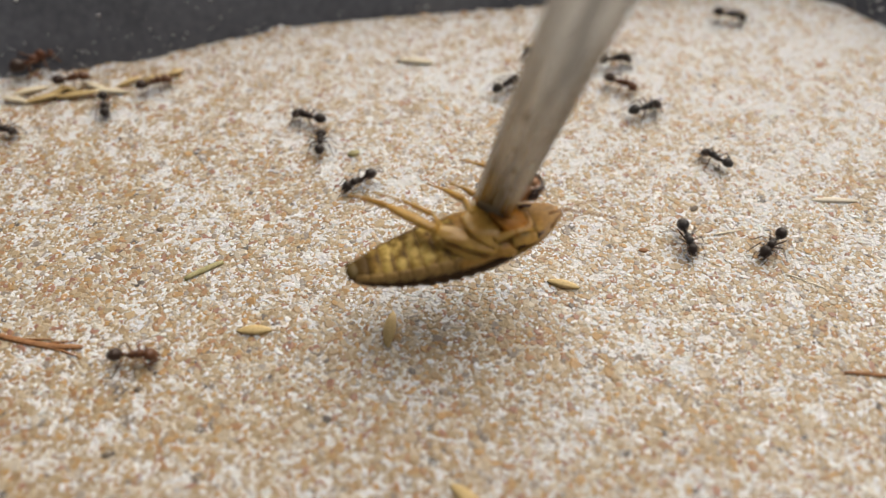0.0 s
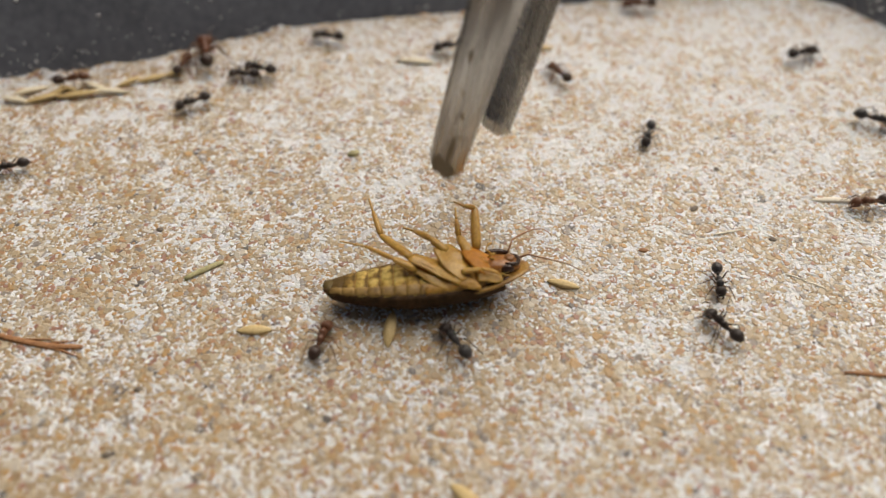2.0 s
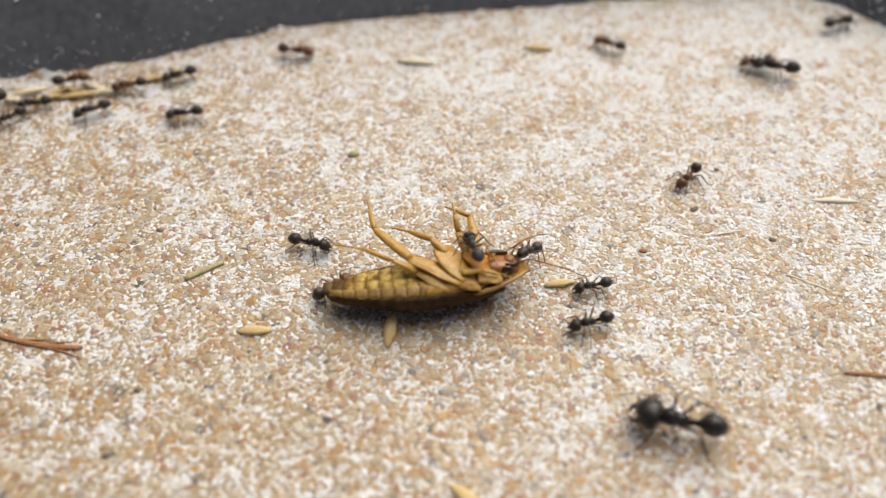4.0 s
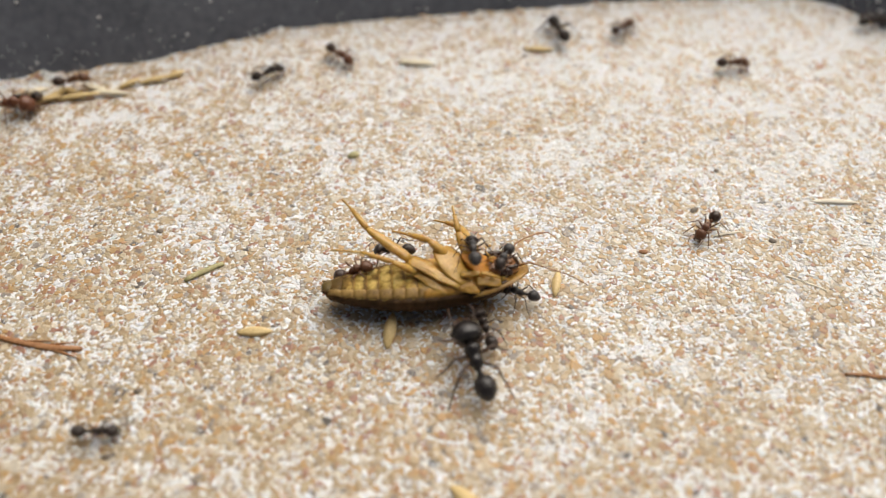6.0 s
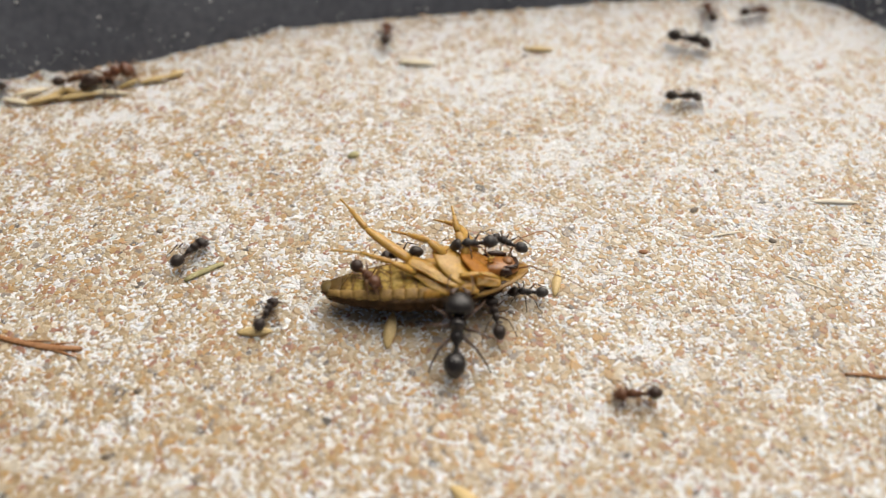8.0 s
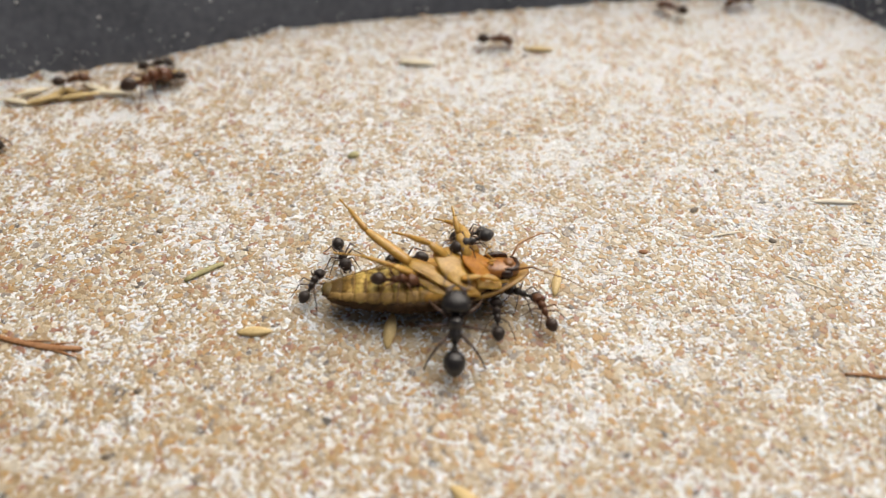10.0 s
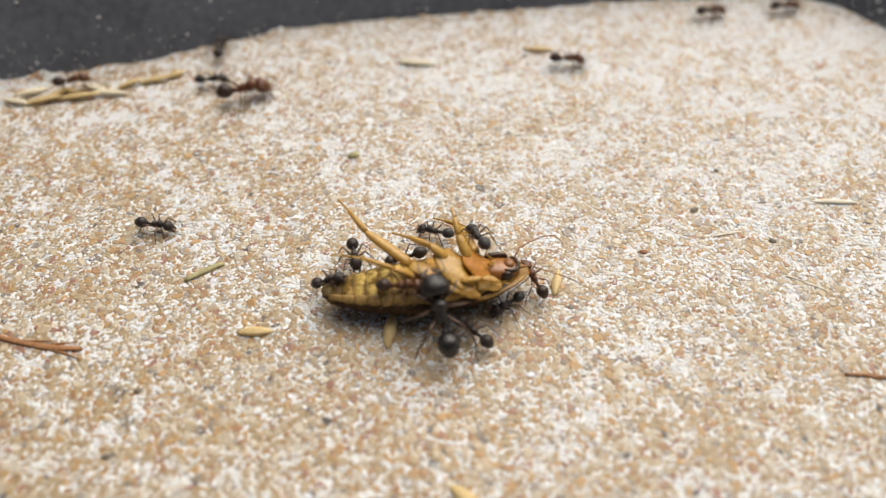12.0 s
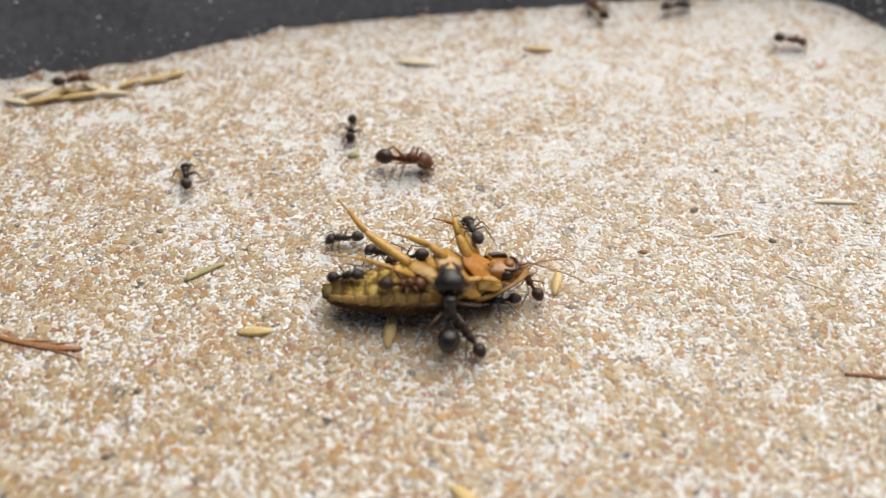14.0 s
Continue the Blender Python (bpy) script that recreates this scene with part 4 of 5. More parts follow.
    go(ants[4], [
        (0, 17.7, 33.0, 0.0, 0, -169), (0.13, 18.8, 33.2, 0.0, 0, -117), (0.27, 20.0, 33.4, 0.0, 0, -65),
        (0.4, 21.1, 33.7, 0.0, 0, -13), (0.5, 22.6, 33.2, 0.0, 0, -6), (0.6, 22.9, 32.4, 0.0, 0, -26),
        (1, 25.6, 31.1, 0.0, 0, -32), (1.2, 28.7, 30.0, 0.0, 0, -41), (1.5, 31.3, 26.8, 0.0, 0, -59),
        (1.6, 30.4, 24.7, 0.0, 0, -113), (2, 26.7, 18.2, 0.0, 0, -111), (2.4, 21.8, 10.7, 0.0, 0, -100),
        (2.5, 21.7, 8.7, 0.0, 0, -87), (2.8, 17.5, 3.5, 0.0, 0, -127), (3, 13.9, -0.7, 0.0, 0, -151),
        (3.2, 10.9, -1.7, 0.6, 15, -140), (4.2, 9.2, -3.0, 2.0, 34, -134), (5.5, 8.0, -3.3, 2.6, 35, -139),
        (6, 6.4, -5.1, 4.0, 23, -113), (6.5, 8.7, -3.7, 2.6, 34, -127), (6.75, 9.3, -3.4, 2.3, 17, -184),
        (7, 10.0, -3.0, 1.9, 0, -240), (7.5, 8.0, -2.4, 2.5, 16, -213), (8, 7.2, -2.1, 2.9, 0, -209),
        (8.2, 6.0, -0.9, 1.9, 0, -204), (9.4, 3.5, 2.0, 0.0, 0, -188), (10.5, 2.2, 1.2, 0.0, 0, -166),
        (11.5, -0.1, 1.5, 0.0, 0, -186), (12, -0.9, 2.0, 0.0, 0, -196), (12.5, -1.2, 2.5, 0.0, 0, -206),
        (13, -3.7, 2.9, 0.0, 0, -189), (13.5, -4.9, 3.0, 0.0, 0, -174), (14, -11.4, 1.0, 0.0, 0, -176),
    ])
    go(ants[5], [
        (0, 43.5, 44.2, 0.0, 0, -16), (0.07, 42.7, 43.6, 0.0, 0, -68), (0.13, 41.8, 43.1, 0.0, 0, -120),
        (0.2, 41.0, 42.5, 0.0, 0, -172), (0.4, 35.3, 41.6, 0.0, 0, -189), (0.5, 33.3, 41.1, 0.0, 0, -188),
        (0.6, 29.6, 41.4, 0.0, 0, -188), (1, 18.9, 41.6, 0.0, 0, -180), (1.5, 10.9, 41.2, 0.0, 0, -173),
        (2, 1.1, 36.6, 0.0, 0, -170), (2.5, -5.6, 30.4, 0.0, 0, -162), (3, -13.9, 27.6, 0.0, 0, -180),
        (3.2, -17.4, 25.3, 0.0, 0, -172), (4, -34.5, 22.2, 0.0, 0, -171), (4.6, -45.4, 20.8, 0.0, 0, -203),
        (4.73, -45.4, 21.1, 0.0, 0, -247), (4.87, -45.4, 21.4, 0.0, 0, -291), (5, -45.5, 21.7, 0.0, 0, -335),
        (5.3, -43.9, 22.5, 0.0, 0, -343), (5.5, -39.4, 24.8, 0.0, 0, -315), (6, -24.6, 30.8, 0.0, 0, -323),
        (6.5, -13.8, 30.2, 0.0, 0, -363), (7, 1.3, 24.9, 0.0, 0, -363), (7.5, 17.4, 25.3, 0.0, 0, -337),
        (8, 32.8, 25.7, 0.0, 0, -359), (8.2, 38.3, 24.4, 0.0, 0, -360), (8.7, 51.8, 23.0, 0.0, 0, -360),
        (9.2, 70.1, 23.3, 0.0, 0, -353), (14, 77.7, 23.3, 0.0, 0, -353),
    ])
    go(ants[6], [
        (0, 24.5, 33.5, 0.0, 0, 9), (0.2, 26.2, 33.7, 0.0, 0, 20), (0.4, 29.2, 33.1, 0.0, 0, 11),
        (0.5, 29.5, 33.1, 0.0, 0, 10), (0.6, 30.0, 33.1, 0.0, 0, 11), (1, 35.3, 31.6, 0.0, 0, 8),
        (1.2, 37.2, 32.6, 0.0, 0, 11), (1.5, 40.7, 34.9, 0.0, 0, 41), (1.6, 43.7, 35.2, 0.0, 0, 25),
        (2, 51.8, 35.0, 0.0, 0, 20), (2.4, 56.7, 36.5, 0.0, 0, 43), (2.5, 56.9, 36.8, 0.0, 0, 47),
        (2.8, 55.5, 37.8, 0.0, 0, 88), (3, 54.5, 38.9, 0.0, 0, 83), (4, 59.4, 42.4, 0.0, 0, 21),
        (5.5, 64.3, 43.1, 0.0, 0, 5), (6, 64.9, 43.1, 0.0, 0, 17), (7, 65.5, 40.5, 0.0, 0, -28),
        (8, 67.4, 33.8, 0.0, 0, -49), (14, 71.7, 25.2, 0.0, 0, -49),
    ])
    go(ants[7], [
        (0, 27.1, 23.1, 0.0, 0, 23), (0.2, 29.9, 25.1, 0.0, 0, 31), (0.4, 31.9, 27.5, 0.0, 0, 35),
        (0.5, 32.5, 27.6, 0.0, 0, 43), (0.6, 34.0, 28.2, 0.0, 0, 35), (1, 42.2, 28.5, 0.0, 0, 21),
        (1.2, 46.8, 30.0, 0.0, 0, 7), (1.5, 52.2, 28.5, 0.0, 0, 0), (1.6, 53.6, 27.2, 0.0, 0, -19),
        (2, 57.0, 21.0, 0.0, 0, -21), (2.4, 63.2, 18.6, 0.0, 0, -18), (14, 72.0, 15.4, 0.0, 0, 0),
    ])
    go(ants[8], [
        (0, 24.6, 28.4, 0.0, 0, -29), (0.07, 24.0, 28.5, 0.0, 0, 30), (0.13, 23.3, 28.6, 0.0, 0, 89),
        (0.2, 22.7, 28.7, 0.0, 0, 148), (0.5, 21.2, 28.7, 0.0, 0, 137), (0.8, 18.2, 29.9, 0.0, 0, 165),
        (1.1, 17.0, 30.8, 0.0, 0, 207), (1.4, 15.8, 31.8, 0.0, 0, 249), (1.8, 16.2, 31.2, 0.0, 0, 298),
        (1.87, 16.2, 31.0, 0.0, 0, 240), (1.93, 16.3, 30.8, 0.0, 0, 181), (2, 16.3, 30.6, 0.0, 0, 122),
        (2.5, 18.7, 32.4, 0.0, 0, 52), (2.8, 21.1, 33.2, 0.0, 0, 24), (3, 23.5, 33.5, 0.0, 0, 28),
        (3.2, 24.7, 33.9, 0.0, 0, 15), (3.43, 24.7, 34.9, 0.0, 0, 56), (3.67, 24.7, 35.9, 0.0, 0, 97),
        (3.9, 24.7, 36.9, 0.0, 0, 137), (4.6, 15.7, 38.8, 0.0, 0, 172), (4.73, 14.9, 38.6, 0.0, 0, 112),
        (4.87, 14.2, 38.3, 0.0, 0, 52), (5, 13.5, 38.1, 0.0, 0, -8), (5.3, 15.5, 39.2, 0.0, 0, 20),
        (5.5, 21.1, 38.6, 0.0, 0, 24), (6, 26.9, 41.5, 0.0, 0, 40), (6.5, 28.5, 45.3, 0.0, 0, 81),
        (7, 34.4, 45.8, 0.0, 0, 20), (7.5, 38.1, 42.8, 0.0, 0, 11), (8, 47.6, 45.5, 0.0, 0, 15),
        (9, 56.2, 50.2, 0.0, 0, -27), (9.33, 52.9, 49.6, 0.0, 0, -74), (9.67, 49.5, 48.9, 0.0, 0, -121),
        (10, 46.1, 48.3, 0.0, 0, -168), (11, 32.4, 46.6, 0.0, 0, -156), (11.17, 33.3, 46.7, 0.0, 0, -100),
        (11.33, 34.2, 46.9, 0.0, 0, -45), (11.5, 35.1, 47.0, 0.0, 0, 11), (12, 41.0, 45.7, 0.0, 0, 12),
        (12.5, 44.8, 46.0, 0.0, 0, -12), (13, 47.8, 42.8, 0.0, 0, -12), (13.5, 48.8, 39.7, 0.0, 0, -32),
        (14, 51.0, 38.3, 0.0, 0, -12),
    ])
    go(ants[9], [
        (0, 13.8, 34.5, 0.0, 0, 144), (0.2, 11.0, 36.9, 0.0, 0, 134), (0.4, 9.1, 37.7, 0.0, 0, 102),
        (0.5, 8.6, 37.3, 0.0, 0, 103), (0.6, 7.7, 40.1, 0.0, 0, 102), (1, 2.6, 43.2, 0.0, 0, 103),
        (1.2, -2.0, 42.2, 0.0, 0, 174), (1.5, -7.4, 40.4, 0.0, 0, 172), (1.6, -9.7, 39.3, 0.0, 0, 180),
        (2, -16.9, 39.0, 0.0, 0, 166), (2.5, -24.7, 38.1, 0.0, 0, 186), (2.75, -25.0, 37.2, 0.0, 0, 144),
        (3, -25.3, 36.3, 0.0, 0, 101), (3.2, -27.9, 34.5, 0.0, 0, 163), (4.2, -39.9, 29.6, 0.0, 0, 201),
        (5.5, -63.0, 24.8, 0.0, 0, 204), (6.67, -62.3, 25.6, 0.0, 0, 144), (7.83, -61.6, 26.4, 0.0, 0, 84),
        (9, -60.8, 27.2, 0.0, 0, 24), (10, -40.8, 32.7, 0.0, 0, 19), (10.17, -37.9, 33.9, 0.0, 0, -36),
        (10.33, -35.0, 35.1, 0.0, 0, -91), (10.5, -32.1, 36.3, 0.0, 0, -147), (11, -36.6, 32.7, 0.0, 0, -169),
        (11.17, -36.0, 32.7, 0.0, 0, -116), (11.33, -35.4, 32.7, 0.0, 0, -62), (11.5, -34.8, 32.7, 0.0, 0, -9),
        (11.65, -33.9, 34.2, 0.0, 0, 36), (11.8, -33.0, 35.7, 0.0, 0, 80), (12, -32.4, 36.6, 0.0, 0, 92),
        (12.25, -24.8, 38.8, 0.0, 0, 54), (12.5, -17.2, 40.9, 0.0, 0, 17), (13, 0.8, 42.5, 0.0, 0, 11),
        (13.5, 16.9, 45.4, 0.0, 0, 13), (14, 35.9, 46.9, 0.0, 0, 16),
    ])
    go(ants[10], [
        (0, 8.8, 28.0, 0.0, 0, 40), (0.07, 8.0, 27.6, 0.0, 0, 90), (0.13, 7.3, 27.2, 0.0, 0, 140),
        (0.2, 6.5, 26.8, 0.0, 0, 190), (0.4, 5.2, 25.1, 0.0, 0, 235), (0.5, 5.7, 23.2, 0.0, 0, 261),
        (0.6, 5.7, 20.6, 0.0, 0, 273), (0.67, 5.5, 20.1, 0.0, 0, 219), (0.73, 5.2, 19.5, 0.0, 0, 165),
        (0.8, 5.0, 18.9, 0.0, 0, 111), (1, 4.2, 21.0, 0.0, 0, 135), (1.2, 1.6, 23.0, 0.0, 0, 173),
        (1.5, -11.7, 29.5, 0.0, 0, 149), (1.6, -18.9, 30.1, 0.0, 0, 173), (2, -33.8, 24.4, 0.0, 0, 206),
        (2.5, -38.2, 15.8, 0.0, 0, 233), (2.8, -36.5, 9.6, 0.0, 0, 303), (3, -32.4, 5.7, 0.0, 0, 316),
        (3.2, -27.8, 3.2, 0.0, 0, 340), (4.2, -13.2, -0.0, 0.0, 0, 348), (5, -7.0, -1.3, 0.4, 11, 351),
        (5.17, -6.4, -1.6, 0.8, 4, 410), (5.33, -5.8, -1.8, 1.1, -4, 468), (5.5, -5.2, -2.0, 1.4, -11, 526),
        (6.5, -5.3, -2.0, 1.4, -11, 526), (7, -4.9, -2.3, 1.4, -12, 524), (8, -4.4, -2.6, 1.4, -11, 538),
        (10.5, -3.8, -3.7, 1.9, -10, 534), (12, -3.9, -3.3, 1.9, -12, 548), (14, -3.8, -3.4, 1.9, -10, 542),
    ])
    go(ants[11], [
        (0, -15.8, 16.7, 0.0, 0, 93), (0.2, -14.7, 18.8, 0.0, 0, 72), (0.4, -13.4, 21.7, 0.0, 0, 70),
        (0.5, -13.3, 23.1, 0.0, 0, 85), (0.6, -14.3, 25.2, 0.0, 0, 100), (0.8, -26.8, 26.5, 0.0, 0, 154),
        (1, -26.9, 27.9, 0.0, 0, 102), (1.2, -27.2, 28.5, 0.0, 0, 107), (1.5, -28.0, 27.9, 0.0, 0, 155),
        (1.6, -29.5, 28.1, 0.0, 0, 169), (2, -27.9, 30.4, 0.0, 0, 173), (2.5, -35.5, 30.0, 0.0, 0, 169),
        (3, -46.3, 27.3, 0.0, 0, 182), (3.2, -47.9, 28.0, 0.0, 0, 180), (4.2, -56.5, 23.6, 0.0, 0, 191),
        (4.47, -57.2, 23.1, 0.0, 0, 134), (4.73, -57.8, 22.5, 0.0, 0, 76), (5, -58.4, 22.0, 0.0, 0, 18),
        (5.5, -55.2, 23.7, 0.0, 0, 55), (5.67, -55.7, 24.3, 0.0, 0, 99), (5.83, -56.3, 24.9, 0.0, 0, 142),
        (6, -56.8, 25.5, 0.0, 0, 186), (6.33, -56.9, 25.7, 0.0, 0, 142), (6.67, -56.9, 26.0, 0.0, 0, 99),
        (7, -57.0, 26.2, 0.0, 0, 55), (8, -48.1, 28.6, 0.0, 0, 23), (9, -45.9, 29.8, 0.0, 0, 21),
        (10.5, -35.4, 30.3, 0.0, 0, 15), (11, -34.7, 31.2, 0.0, 0, 31), (11.5, -33.4, 29.8, 0.0, 0, 18),
        (12, -32.3, 29.5, 0.0, 0, 7), (12.5, -26.3, 28.8, 0.0, 0, 0), (13, -19.0, 27.1, 0.0, 0, 0),
        (13.5, -11.5, 23.4, 0.0, 0, -42), (13.7, -11.7, 21.4, 0.0, 0, -68), (14, -12.0, 19.5, 0.0, 0, -91),
    ])
    go(ants[12], [
        (0, -17.8, 21.4, 0.0, 0, 158), (0.2, -19.3, 22.1, 0.0, 0, 166), (0.4, -22.6, 23.3, 0.0, 0, 152),
        (0.5, -23.5, 23.9, 0.0, 0, 151), (0.6, -24.7, 24.3, 0.0, 0, 151), (0.8, -15.0, 27.0, 0.0, 0, 144),
        (1, -18.6, 29.4, 0.0, 0, 132), (1.2, -20.6, 29.8, 0.0, 0, 154), (1.5, -24.1, 30.7, 0.0, 0, 165),
        (2, -25.8, 31.5, 0.0, 0, 160), (2.5, -25.2, 34.1, 0.0, 0, 131), (3, -33.0, 32.7, 0.0, 0, 191),
        (3.2, -35.4, 31.1, 0.0, 0, 194), (4.2, -51.4, 21.0, 0.0, 0, 207), (5, -66.2, 13.9, 0.0, 0, 233),
        (5.7, -60.5, 4.4, 0.0, 0, 293), (6.4, -54.7, -5.1, 0.0, 0, 353), (7, -43.6, -5.8, 0.0, 0, 352),
        (7.5, -34.6, -5.5, 0.0, 0, 374), (8, -28.8, -1.2, 0.0, 0, 412), (8.2, -26.4, 1.7, 0.0, 0, 402),
        (9.2, -13.1, -1.0, 0.0, 0, 360), (9.85, -11.6, -1.8, 0.3, 10, 305), (10.5, -10.0, -2.7, 0.7, 19, 250),
        (11, -9.7, -2.6, 0.7, 20, 255), (11.5, -9.8, -2.2, 0.7, 18, 270), (12, -9.9, -2.3, 0.7, 17, 282),
        (12.25, -8.5, -1.9, 0.8, 4, 223), (12.5, -7.2, -1.5, 0.9, -9, 163), (13, -6.8, -1.6, 0.9, -11, 175),
        (14, -6.5, -2.1, 0.9, -12, 153),
    ])
    go(ants[13], [
        (0, -10.3, 9.8, 0.0, 0, -146), (0.2, -14.2, 5.2, 0.0, 0, -150), (0.4, -18.6, 2.3, 0.0, 0, -161),
        (0.5, -20.7, 2.1, 0.0, 0, -170), (0.6, -23.7, 1.9, 0.0, 0, -191), (0.8, -29.2, 3.1, 0.0, 0, -188),
        (1, -36.8, 3.7, 0.0, 0, -189), (1.2, -43.1, 3.1, 0.0, 0, -180), (1.5, -50.9, 1.8, 0.0, 0, -179),
        (1.8, -58.8, 0.6, 0.0, 0, -174), (14, -68.8, -0.9, 0.0, 0, -180),
    ])
    go(ants[14], [
        (0, -45.7, 24.0, 0.0, 0, -72), (0.2, -45.8, 26.8, 0.0, 0, -100), (0.35, -46.5, 27.2, 0.0, 0, -154),
        (0.5, -47.2, 27.6, 0.0, 0, -208), (0.6, -47.1, 27.3, 0.0, 0, -165), (0.7, -47.0, 26.9, 0.0, 0, -121),
        (0.8, -46.8, 26.5, 0.0, 0, -77), (1, -45.6, 24.7, 0.0, 0, -147), (1.2, -46.7, 20.7, 0.0, 0, -130),
        (1.5, -49.2, 16.8, 0.0, 0, -133), (1.6, -50.9, 14.4, 0.0, 0, -124), (2, -54.1, 12.4, 0.0, 0, -165),
        (2.07, -54.1, 12.0, 0.0, 0, -110), (2.13, -54.0, 11.6, 0.0, 0, -55), (2.2, -54.0, 11.3, 0.0, 0, 0),
        (2.4, -51.8, 11.1, 0.0, 0, -57), (2.5, -50.9, 10.4, 0.0, 0, -69), (2.8, -44.7, 6.6, 0.0, 0, -53),
        (3, -41.6, 2.1, 0.0, 0, -70), (3.2, -40.4, -2.4, 0.0, 0, -78), (4.2, -51.0, -13.0, 0.0, 0, -136),
        (4.47, -50.4, -15.8, 0.0, 0, -91), (4.73, -49.7, -18.5, 0.0, 0, -45), (5, -49.0, -21.3, 0.0, 0, 0),
        (5.5, -43.8, -21.4, 0.0, 0, 10), (6, -33.3, -22.8, 0.0, 0, 3), (6.5, -26.1, -23.1, 0.0, -0, 32),
        (7, -22.5, -17.9, 0.0, 0, 73), (7.5, -21.8, -13.1, 0.0, 0, 77), (8, -18.9, -9.4, 0.0, 0, 72),
        (8.2, -17.1, -7.7, 0.0, 0, 71), (9.3, -15.1, -6.0, 0.0, 0, 76), (10.5, -13.5, -5.6, 0.9, 25, 53),
        (11, -13.1, -5.0, 0.9, 33, 47), (11.5, -12.4, -5.4, 1.7, 36, 6), (12, -11.7, -6.5, 2.1, 37, -9),
        (12.5, -11.3, -6.4, 2.3, 30, 2), (13, -10.5, -6.5, 2.6, 35, -10), (14, -9.9, -6.5, 2.8, 29, -11),
    ])
    go(ants[15], [
        (0, -57.8, 19.2, 0.0, 0, -15), (0.13, -59.8, 19.3, 0.0, 0, -70), (0.27, -61.7, 19.4, 0.0, 0, -125),
        (0.4, -63.7, 19.5, 0.0, 0, -180), (0.47, -62.8, 19.4, 0.0, 0, -225), (0.55, -61.9, 19.3, 0.0, 0, -270),
        (0.62, -61.0, 19.1, 0.0, 0, -315), (0.7, -60.1, 19.0, 0.0, 0, -360), (1, -56.2, 19.2, 0.0, 0, -353),
        (1.2, -54.7, 19.0, 0.0, 0, -333), (1.5, -55.5, 21.3, 0.0, 0, -277), (1.55, -56.1, 21.2, 0.0, 0, -223),
        (1.6, -56.7, 21.2, 0.0, 0, -170), (2, -63.0, 20.6, 0.0, 0, -180), (2.23, -62.6, 20.8, 0.0, 0, -239),
        (2.47, -62.2, 21.1, 0.0, 0, -297), (2.7, -61.8, 21.3, 0.0, 0, -356), (3, -56.5, 21.7, 0.0, 0, -348),
        (3.2, -56.2, 21.8, 0.0, 0, -352), (3.53, -56.8, 21.7, 0.0, 0, -411), (3.87, -57.5, 21.6, 0.0, 0, -470),
        (4.2, -58.1, 21.5, 0.0, 0, -529), (5.2, -65.5, 18.5, 0.0, 0, -522), (14, -74.1, 15.8, 0.0, 0, -540),
    ])
    go(ants[16], [
        (0, -57.7, 32.6, 0.0, 0, 45), (0.5, -51.3, 29.4, 0.0, 0, 30), (1, -41.3, 30.9, 0.0, 0, 23),
        (1.5, -32.7, 35.8, 0.0, 0, 56), (2, -33.9, 34.5, 0.0, 0, 106), (2.25, -34.8, 32.6, 0.0, 0, 68),
        (2.5, -35.8, 30.6, 0.0, 0, 31), (2.67, -40.5, 30.9, 0.0, 0, 74), (2.83, -45.2, 31.2, 0.0, 0, 118),
        (3, -49.9, 31.4, 0.0, 0, 162), (3.2, -53.0, 30.1, 0.0, 0, 172), (4.2, -63.6, 24.4, 0.0, 0, 200),
        (4.47, -64.0, 24.9, 0.0, 0, 257), (4.73, -64.4, 25.5, 0.0, 0, 315), (5, -64.7, 26.1, 0.0, 0, 372),
        (5.17, -63.8, 26.1, 0.0, 0, 430), (5.33, -62.9, 26.1, 0.0, 0, 488), (5.5, -62.0, 26.1, 0.0, 0, 546),
        (5.67, -60.8, 25.3, 0.0, 0, 605), (5.83, -59.6, 24.4, 0.0, 0, 664), (6, -58.4, 23.6, 0.0, 0, 723),
        (7, -58.3, 24.4, 0.0, 0, 740), (7.5, -51.6, 27.1, 0.0, 0, 744), (8, -46.5, 29.5, 0.0, 0, 754),
        (8.2, -45.8, 30.0, 0.0, 0, 760), (9.2, -42.3, 28.4, 0.0, 0, 743), (10.5, -39.5, 29.0, 0.0, 0, 757),
        (11, -37.5, 29.6, 0.0, 0, 757), (11.5, -35.6, 29.1, 0.0, 0, 750), (12, -27.3, 26.7, 0.0, 0, 741),
        (12.5, -20.8, 23.5, 0.0, 0, 753), (13, -8.8, 22.4, 0.0, 0, 729), (13.15, -7.7, 20.5, 0.0, 0, 683),
        (13.3, -6.7, 18.6, 0.0, 0, 637), (13.5, -8.3, 14.8, 0.0, 0, 618), (13.7, -7.9, 12.8, 0.0, 0, 648),
        (14, -4.9, 13.2, 0.0, 0, 716),
    ])
    go(ants[17], [
        (0, -40.0, 28.4, 0.0, 0, 27), (0.5, -36.5, 30.1, 0.0, 0, 45), (1, -38.0, 31.0, 0.0, 0, 117),
        (1.5, -37.4, 31.3, 0.0, 0, 103), (2, -36.9, 32.5, 0.0, 0, 77), (2.5, -36.0, 33.5, 0.0, 0, 109),
        (3, -36.7, 33.2, 0.0, 0, 83), (3.5, -40.1, 30.6, 0.0, 0, 137), (4, -43.4, 28.1, 0.0, 0, 190),
        (5, -61.8, 20.9, 0.0, 0, 217), (6, -65.9, 18.2, 0.0, 0, 198), (14, -65.9, 18.2, 0.0, 0, 198),
    ])
